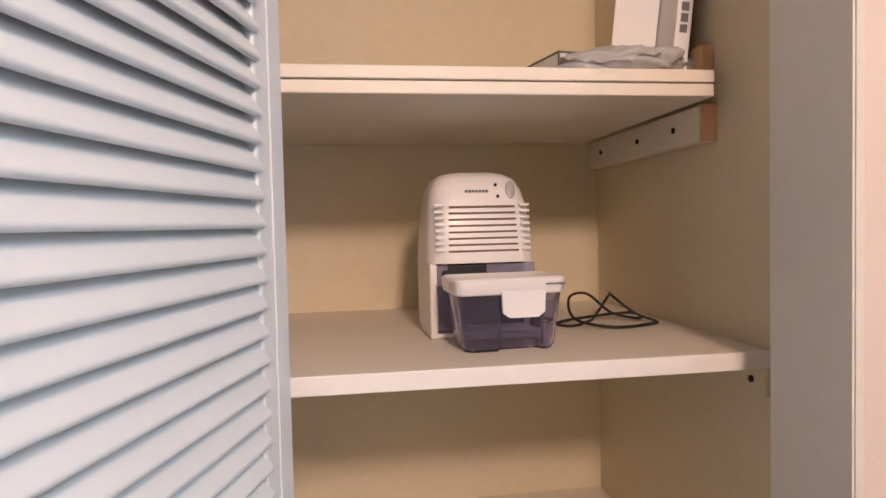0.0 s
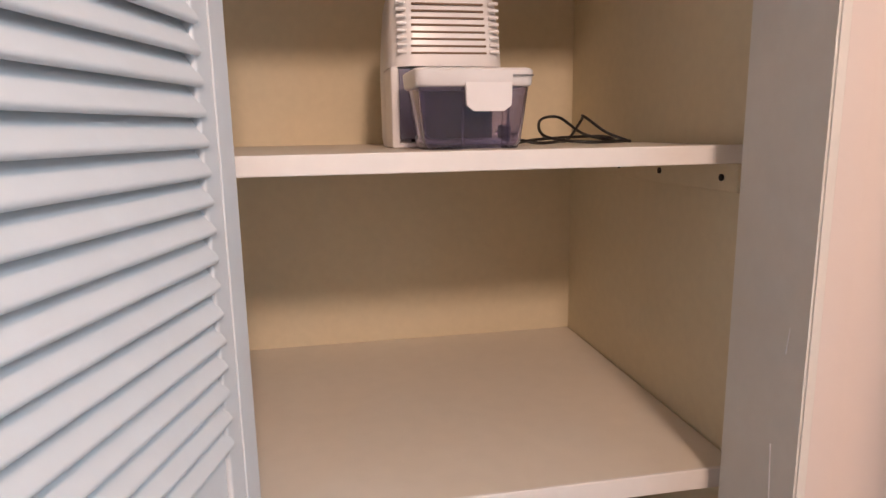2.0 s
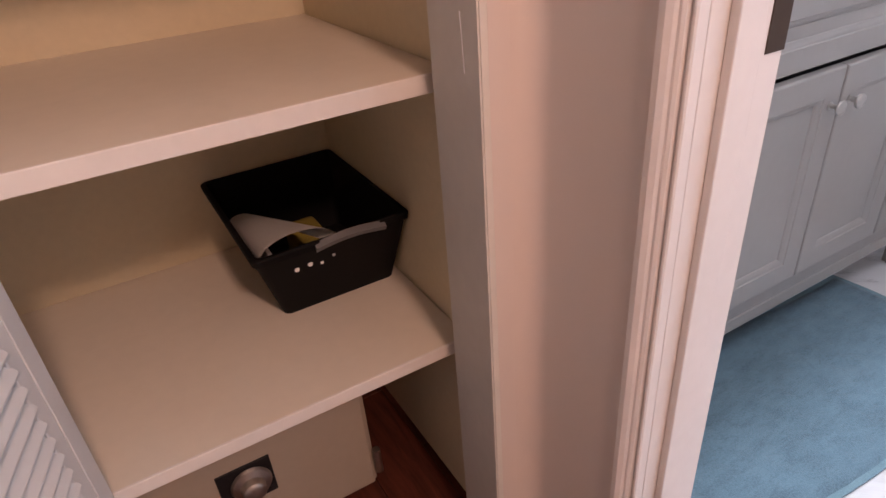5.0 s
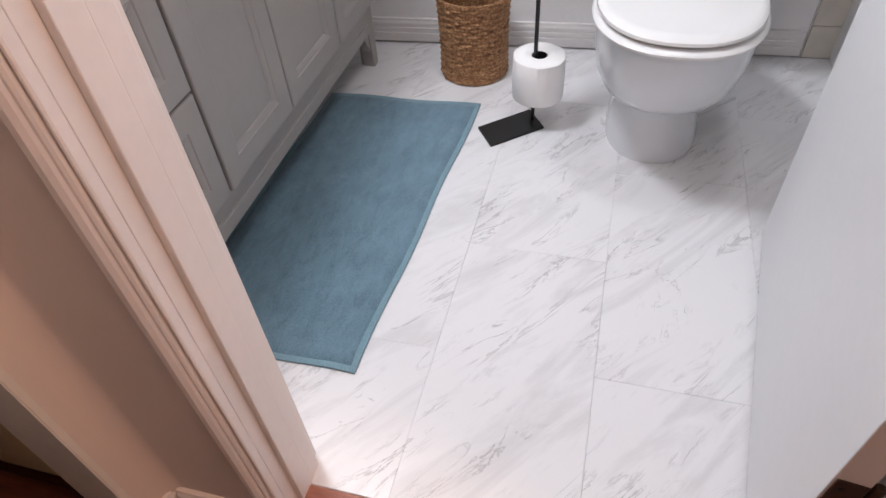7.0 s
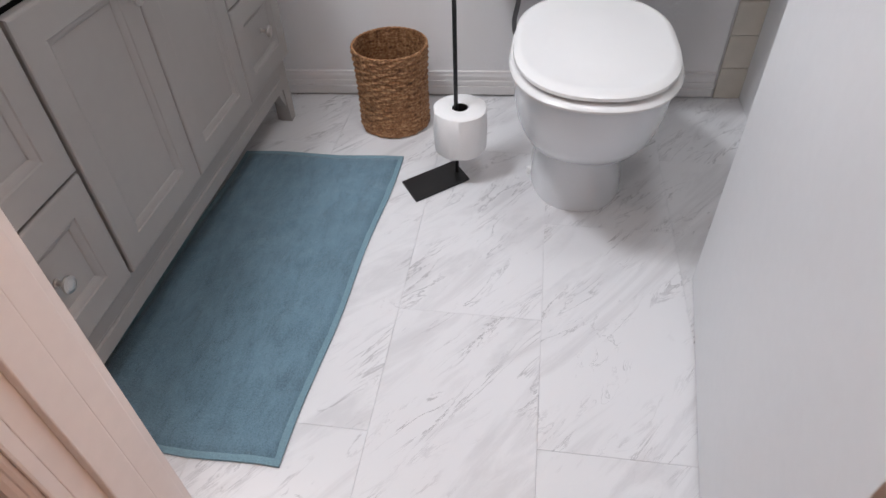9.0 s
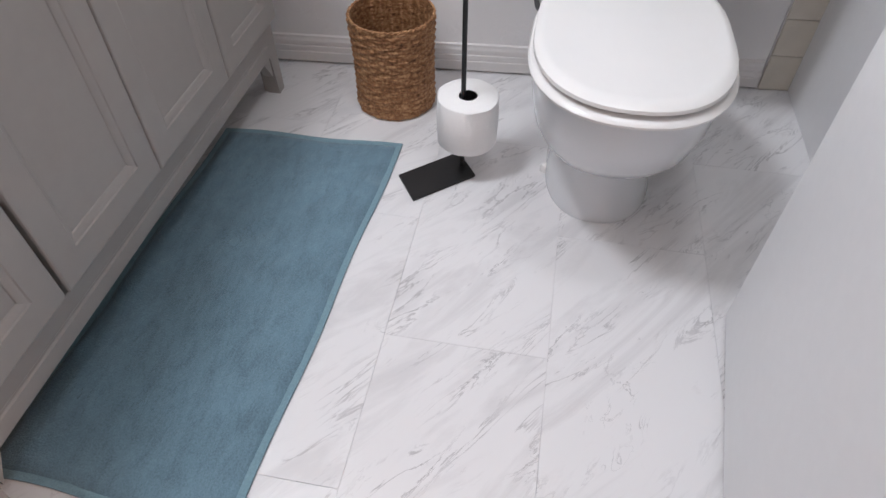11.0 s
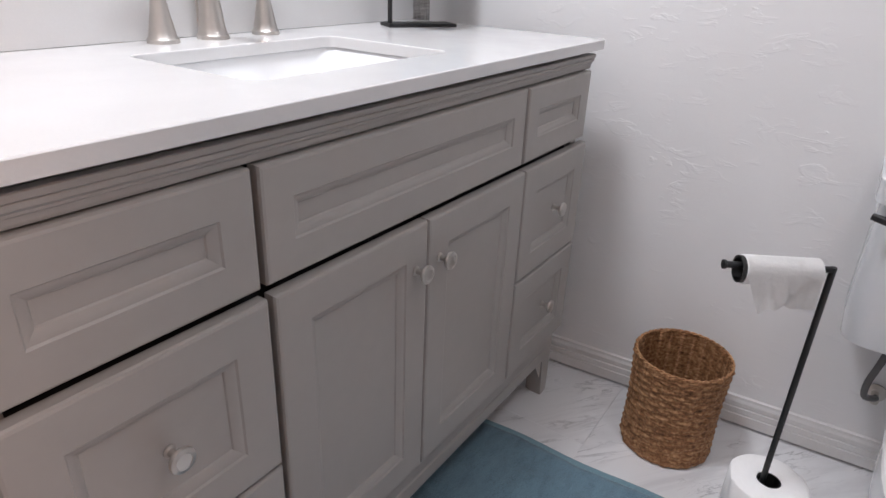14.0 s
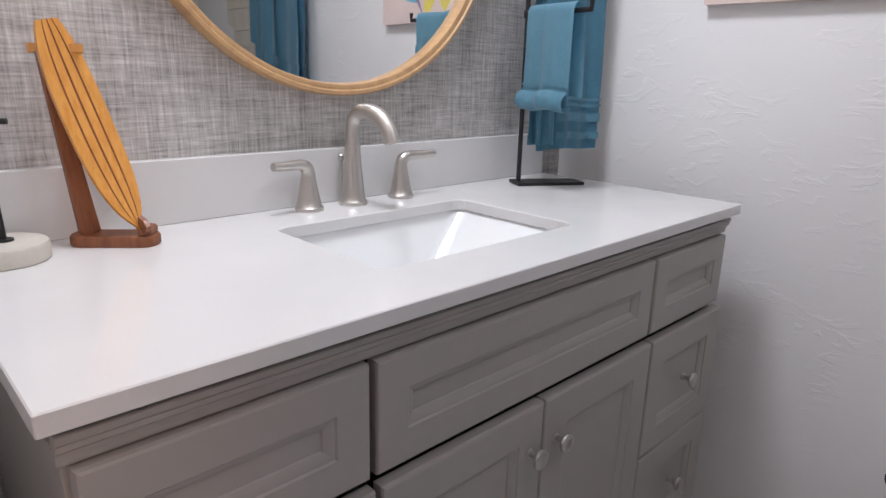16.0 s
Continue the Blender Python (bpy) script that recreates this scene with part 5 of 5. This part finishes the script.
upper = loft([dring(0.0725, 0.000, 0.135, 0.030, 0.094), dring(0.0725, 0.000, 0.135, 0.030, 0.100), dring(0.0705, 0.004, 0.133, 0.030, 0.135), dring(0.0675, 0.010, 0.130, 0.030, 0.168), dring(0.0630, 0.018, 0.126, 0.030, 0.188), dring(0.0560, 0.028, 0.118, 0.028, 0.202), dring(0.0440, 0.042, 0.104, 0.026, 0.2095), dring(0.0280, 0.060, 0.090, 0.012, 0.2125)])
shell = part("upper_shell", upper, M["white_plastic"], dh, "", True, 60)
part("back_shell", loft([dring(0.0700, 0.060, 0.134, 0.028, 0.0), dring(0.0722, 0.058, 0.135, 0.028, 0.010), dring(0.0725, 0.058, 0.135, 0.028, 0.094)]), M["white_plastic"], dh, "", True, 60)
part("foot_frame", box(box(bmesh.new(), -0.072, -0.062, 0.004, 0.065, 0.0, 0.094, 0.003, m=dm), -0.072, 0.072, 0.004, 0.065, 0.0, 0.006, 0.002, m=dm), M["white_plastic"], dh)
part("side_window", boxed(-0.062, -0.036, 0.006, 0.010, 0.010, 0.092, 0.001, m=dm), M["smoke"], dh, "smoke-tinted side window")
# flat black plate draws the shade of the empty bay
part("bay_shade", boxed(-0.040, 0.068, 0.050, 0.057, 0.006, 0.093, m=dm), M["dark"], dh, "near-black plate standing in for shade in the empty tank bay")
part("float_arm", box(box(bmesh.new(), -0.048, 0.004, 0.004, 0.02, 0.079, 0.092, 0.002, m=dm), -0.056, -0.044, 0.002, 0.016, 0.074, 0.086, 0.004, m=dm), M["dark"], dh, "black float catch")
part("bay_window", boxed(0.004, 0.070, 0.006, 0.010, 0.072, 0.093, 0.001, m=dm), M["smoke"], dh, "smoke-tinted strip")
for i in range(8):
    z = 0.108 + i * 0.0080
    y = 0.0003 + 0.0085 * max(0, (z - 0.1) / 0.07) ** 1.15
    half = 0.047 - 0.0004 * i
    # no slot is cut: a brown bar carries its shade
    part("slot_shade_bar", boxed(-half, half, y - 0.0012, y + 0.004, z, z + 0.0024, 0.0006, 1, m=dm), M["slot_shade"], shell, "brown bar standing in for the shade of a vent slot")
    for s in (-1, 1):
        part("vent_rib", boxed(s * 0.0575 - 0.0065, s * 0.0575 + 0.0065, y - 0.0002, y + 0.004, z + 0.001, z + 0.005, 0.001, 1, m=dm), M["white_plastic"], shell)
ft = Matrix.Rotation(radians(90), 4, "X")


def disc(x, z, y, r, rz, mat, name, label):
    bm = lathe([(1.0, 0.0), (1.0, 0.002), (0.8, 0.0026)], (0, 0, 0), 20)
    bmesh.ops.transform(bm, matrix=dm @ Matrix.Translation((x, y, z)) @ Matrix.Rotation(radians(-17), 4, "X") @ ft @ Matrix.Diagonal((r, rz, 1, 1)), verts=bm.verts)
    part(name, bm, mat, shell, label, True)


disc(0.041, 0.186, 0.0172, 0.0065, 0.0120, M["grey_plastic"], "power_button", "oval grey power button")
disc(0.0215, 0.193, 0.0198, 0.0020, 0.0020, M["dark"], "indicator", "dark indicator light")
disc(0.0230, 0.178, 0.0142, 0.0020, 0.0020, M["dark"], "indicator", "dark indicator light")
for k in range(7):
    part("logo_bar", boxed(-0.0205 + k * 0.0046, -0.0175 + k * 0.0046, 0.0145, 0.0175, 0.1835, 0.1868, m=dm), M["grey_ink"], shell, "grey printed mark")

tr = thing("water_tank", "violet-tinted clear water tank with a white lid", "water tank", (-1.10, 0.15, DZ))
tm = Matrix.Translation((-1.117, 0.112, DZ)) @ Matrix.Rotation(radians(3), 4, "Z")


def tring(x0, x1, y0, y1, r, z):
    return [tm @ Vector(p) for p in rounded(x0, x1, y0, y1, r, z, 5)]


def lobed(x0, x1, y0, y1, r, z, deep=0.010):
    """Tank outline with the middle of its front set back between two lobes."""
    p = rounded(x0, x1, y0, y1, r, z, 5)
    mid = [(-0.020, y0, z), (-0.016, y0 + deep, z), (0.028, y0 + deep, z), (0.032, y0, z)]
    return [tm @ Vector(q) for q in p[:18] + mid + p[18:]]


part("clear_body", loft([lobed(-0.058, 0.047, 0.006, 0.068, 0.012, 0.0), lobed(-0.061, 0.050, 0.003, 0.071, 0.012, 0.006), lobed(-0.068, 0.057, -0.002, 0.074, 0.010, 0.068),
                         lobed(-0.066, 0.055, 0.000, 0.072, 0.009, 0.068), lobed(-0.059, 0.048, 0.005, 0.069, 0.011, 0.008), lobed(-0.056, 0.045, 0.008, 0.066, 0.011, 0.003)]), M["purple"], tr, "", True, 40)
part("lid", loft([tring(-0.069, 0.056, -0.004, 0.076, 0.010, 0.066), tring(-0.0715, 0.0585, -0.006, 0.078, 0.010, 0.068), tring(-0.073, 0.060, -0.007, 0.079, 0.010, 0.083), tring(-0.070, 0.057, -0.004, 0.076, 0.010, 0.0855), tring(-0.066, 0.053, 0.0, 0.072, 0.010, 0.083)]), M["white_plastic"], tr, "", True, 50)
part("front_tab", loft([[tm @ Vector((x, y, z)) for x, z in ((-0.018, 0.046), (-0.010, 0.040), (0.024, 0.040), (0.032, 0.046), (0.033, 0.070), (-0.019, 0.070))] for y in (-0.0085, -0.0035)]), M["white_plastic"], tr, "rounded white front tab")
for x in (-0.019, 0.033):
    part("fold_line", boxed(x - 0.001, x + 0.001, 0.0045, 0.0075, 0.006, 0.064, m=tm), M["purple"], tr, "darker violet fold")
part("label_bar", boxed(0.034, 0.057, -0.0082, -0.0062, 0.0765, 0.0782, m=tm), M["grey_ink"], tr, "small printed line")

cord = thing("power_cord", "thin black power cord lying in loops", "cable", (-0.95, 0.29, DZ))
zc = DZ + 0.0025
part("cable", tube([(-1.050, 0.300, zc + 0.012), (-1.010, 0.255, zc), (-0.965, 0.280, zc), (-0.925, 0.345, zc + 0.002), (-0.905, 0.345, zc + 0.03), (-0.920, 0.300, zc + 0.034), (-0.900, 0.270, zc + 0.012), (-0.872, 0.262, zc),
                    (-0.885, 0.240, zc), (-0.950, 0.225, zc), (-0.992, 0.262, zc + 0.008), (-0.975, 0.330, zc + 0.030), (-0.945, 0.335, zc + 0.034), (-0.925, 0.290, zc + 0.010), (-0.880, 0.290, zc), (-0.890, 0.310, zc + 0.006), (-0.985, 0.285, zc + 0.004), (-1.030, 0.262, zc)], 0.0021, 8, smooth_steps=7), M["rubber"], cord, "", True, 80)
part("plug", boxed(-1.056, -1.040, 0.246, 0.268, DZ + 0.0, DZ + 0.024, 0.004), M["rubber"], cord, "black moulded plug")

# ---------- black bin on the lowest shelf ----------
BZ = 0.4285
bn = thing("storage_bin", "black plastic storage bin pushed against the closet wall", "storage bin", (-0.97, 0.37, BZ))


def bring(k, z, grow=0.0):
    x0, x1 = -1.066 + (-1.104 + 1.066) * k - grow, -0.862 + (-0.8515 + 0.862) * k + grow
    y0, y1 = 0.240 + (0.178 - 0.240) * k - grow, 0.490 + (0.522 - 0.490) * k + grow
    return rounded(x0, x1, y0, y1, 0.012, z, 4)


H = 0.153
part("tub", loft([bring(0, BZ), bring(1, BZ + H - 0.012), bring(1, BZ + H - 0.012, 0.004), bring(1, BZ + H - 0.002, 0.005), bring(1, BZ + H, 0.003), bring(1, BZ + H, -0.004), bring(0, BZ + 0.004, -0.004)]), M["bin"], bn, "", True, 40)
# holes are pale discs, their colour stands in for light coming through
for k, (x, z) in enumerate(((-1.0425, 0.1075), (-1.0205, 0.1100), (-1.0010, 0.1040), (-0.9810, 0.1130))):
    y = 0.240 - 0.062 * z / 0.141
    part("hole_light_disc", lathe([(0.0042 if k < 2 else 0.003, 0), (0.0036 if k < 2 else 0.002, 0.0012)], (x, y - 0.001, BZ + z), 12, ft), M["card_white"] if k < 3 else M["grey_plastic"], bn, "pale disc coloured like light showing through a hole")
hp = [Vector((-1.012 + 0.118 * k / 10, 0.1715, BZ + H - 0.012 + 0.006 * math.sin(math.pi * k / 10))) for k in range(11)]
part("handle_flap", loft([[p + Vector((0, 0, -0.004)), p + Vector((0, -0.004, 0.004)), p + Vector((0, 0.004, 0.011)), p + Vector((0, 0.010, 0.008))] for p in hp]), M["flap"], bn, "grey handle flap on the rim", True)
pw = thing("paper_roll", "loosely rolled sheet of pale paper in the bin", "paper", (-1.02, 0.36, BZ + 0.02))
pr = []
for k in range(14):
    u = k / 13
    c = Vector((-1.058, 0.470, BZ + 0.085)).lerp(Vector((-1.020, 0.222, BZ + 0.122)), u)
    w = 0.018 + 0.042 * u
    pr.append([c + Vector((w * math.cos(a) * 1.1 - 0.004, 0, w * 0.55 * math.sin(a))) for a in [radians(-20 + 220 * j / 11) for j in range(12)]])
bm = loft(pr, caps=(False, False), closed=False)
bmesh.ops.solidify(bm, geom=bm.faces[:], thickness=0.001)
part("sheet", bm, M["tissue"], pw, "", True, 70)
part("support_fold", boxed(-1.058, -1.050, 0.275, 0.44, BZ + 0.0045, BZ + 0.08, 0.001), M["tissue"], pw)
sg = boxed(-0.995, -0.935, 0.375, 0.430, BZ + 0.0045, BZ + 0.070, 0.008, 3)
solid("sponge", sg, M["sponge"], "dull yellow sponge in the black bin", "sponge", smooth=True)

# ---------- small safe on the closet floor ----------
sa = thing("small_safe", "beige enamelled steel safe with a dial", "safe", (-1.19, 0.33, 0))
part("body", boxed(-1.42, -0.975, 0.195, 0.50, 0.0, 0.345, 0.006), M["safe"], sa)
dr = part("safe_door", boxed(-1.41, -0.985, 0.180, 0.197, 0.012, 0.335, 0.004), M["safe"], sa)
part("dial_plate", boxed(-1.258, -1.165, 0.1765, 0.1805, 0.125, 0.212, 0.002), M["dark"], dr, "black dial plate")
part("dial", lathe([(0.034, 0), (0.036, 0.003), (0.033, 0.008), (0.022, 0.012), (0.020, 0.026), (0.015, 0.030), (0.004, 0.031)], (-1.205, 0.177, 0.168), 32, ft), M["nickel"], dr, "polished dial", True)
part("handle", lathe([(0.030, 0), (0.030, 0.006), (0.012, 0.010), (0.012, 0.03), (0.018, 0.036), (0.004, 0.04)], (-1.315, 0.180, 0.150), 24, ft), M["rubber"], dr, "black turning handle", True)
for z in (0.06, 0.29):
    part("hinge", tube([(-0.972, 0.188, z - 0.03), (-0.972, 0.188, z + 0.03)], 0.008, 12), M["nickel"], sa, "steel hinge barrel", True)

# ---------- things on the upper closet shelf ----------
UZ = 1.5195
sb = thing("small_box", "small white carton with black edges and red print", "box", (-0.96, 0.30, UZ))
bmx = Matrix.Translation((-0.962, 0.30, UZ)) @ Matrix.Rotation(radians(12), 4, "Z")
part("carton", boxed(-0.062, 0.058, -0.04, 0.05, 0.0, 0.058, 0.001, m=bmx), M["card_white"], sb)
for a in ((-0.0625, 0.0585, -0.0408, -0.0385, 0.0555, 0.0587), (-0.0625, -0.0600, -0.0408, -0.0385, 0.0, 0.0585), (-0.0625, -0.0600, -0.0405, 0.0505, 0.0555, 0.0587)):
    part("edge_line", boxed(*a, m=bmx), M["grey_ink"], sb, "black printed edge")
part("red_panel", boxed(-0.045, 0.035, -0.0412, -0.0395, 0.036, 0.046, m=bmx), M["red_ink"], sb, "red printed band")
tb = thing("upright_carton", "flat white carton standing on edge", "box", (-0.885, 0.21, UZ))
tmx = Matrix.Translation((-0.8975, 0.165, UZ)) @ Matrix.Rotation(radians(7), 4, "Y") @ Matrix.Rotation(radians(-6), 4, "Z")
part("carton", boxed(0.0, 0.020, 0.0, 0.26, 0.001, 0.19, 0.001, m=tmx), M["card_white"], tb)
part("lining_sheet", boxed(-0.062, -0.002, 0.06, 0.064, 0.001, 0.15, m=tmx), M["card_white"], tb)
for k, (z, h) in enumerate(((0.062, 0.010), (0.076, 0.010), (0.090, 0.010))):
    part("print_bar", boxed(0.0055, 0.0145, -0.0012, 0.0004, z, z + h, m=tmx), M["grey_ink"], tb, "dark printed letter shape")
bg = bmesh.new()
bmesh.ops.create_icosphere(bg, subdivisions=4, radius=1.0)
for v in bg.verts:
    p = v.co.copy()
    q = Vector((-0.948 + 0.085 * p.x, 0.185 + 0.055 * p.y, UZ + 0.021 + 0.021 * max(-0.98, p.z)))
    q += Vector((noise.noise(p * 2.6), noise.noise(p * 2.6 + Vector((4, 0, 0))), 0.6 * noise.noise(p * 3.4 + Vector((0, 7, 0))))) * 0.016
    q.z = max(UZ + 0.0005, q.z)
    v.co = q
solid("plastic_bag", bg, M["bag"], "crumpled clear plastic bag lying on the shelf", "bag", smooth=True, angle=80)
solid("cable_ring", tube([(-1.005 + 0.042 * math.cos(a), 0.175 + 0.035 * math.sin(a), UZ + 0.007 + 0.005 * math.sin(2 * a)) for a in [2 * math.pi * k / 36 for k in range(37)]], 0.0052, 8), M["grey_plastic"], "grey coiled hose ring on the upper shelf", "hose", smooth=True)

# ---------- floor tiles, wall tiles and planks ----------
floor_ob, hall_ob, shower_ob = bpy.data.objects["floor"], bpy.data.objects["hall_floor"], bpy.data.objects["wall_shower_end"]
shared = {}


def piece(name, sx, sy, thick, material, parent, at, bevel, turn_z=0.0):
    key = (name, round(sx, 4), round(sy, 4))
    if key not in shared:
        shared[key] = mesh_of(name, boxed(-sx / 2, sx / 2, -sy / 2, sy / 2, -thick, 0, bevel, 1), material)
    ob = new(name, shared[key])
    ob.parent = parent
    ob.matrix_basis = Matrix.Translation(at) @ Matrix.Rotation(turn_z, 4, "Z")
    return ob


TWIDE, TLONG, GAP = 0.305, 0.610, 0.0004
for r in range(-8, 5):
    y0, y1 = max(-2.2, -0.459 + TWIDE * r), min(0.50, -0.459 + TWIDE * (r + 1))
    if y1 - y0 < 0.01:
        continue
    off = -0.150 if r % 2 else 0.162
    k = -3
    while off + TLONG * k < 0.95:
        x0, x1 = max(-0.7575, off + TLONG * k), min(0.95, off + TLONG * (k + 1))
        if x1 - x0 > 0.01:
            piece("tile", x1 - x0 - GAP, y1 - y0 - GAP, 0.0023, M["marble"], floor_ob, ((x0 + x1) / 2, (y0 + y1) / 2, 0.0002 * ((k * 7 + r * 3) % 3 - 1) * 0.3), 0.0004)
        k += 1
for c in range(15):
    x0 = -2.566 + 0.122 * c
    for k in range(-5, 2):
        y1 = min(0.53, (k + 1) * 0.62 - 0.2 * (c % 3))
        y0 = max(-2.595, k * 0.62 - 0.2 * (c % 3))
        xe = min(-0.803, x0 + 0.122)
        if y1 - y0 > 0.05 and xe - x0 > 0.02:
            piece("plank", xe - x0 - 0.0015, y1 - y0 - 0.0015, 0.0035, M["red_floor"], hall_ob, ((x0 + xe) / 2, (y0 + y1) / 2, 0.0), 0.001)
for c in range(4):
    for k in range(20):
        y0, z0 = -1.266 - 0.101 * c, 0.002 + 0.101 * k
        bm = boxed(0.0, 0.008, -0.0995, 0.0, 0.0, 0.0990, 0.0015, 1) if (c, k) == (0, 0) else None
        if bm is not None:
            wall_tile = mesh_of("wall_tile", bm, M["tile"])
        ob = new("wall_tile", wall_tile)
        ob.parent = shower_ob
        ob.matrix_basis = Matrix.Translation((end_x(y0) - 0.0105, y0, z0)) @ Matrix.Rotation(math.atan(0.0655), 4, "Z")
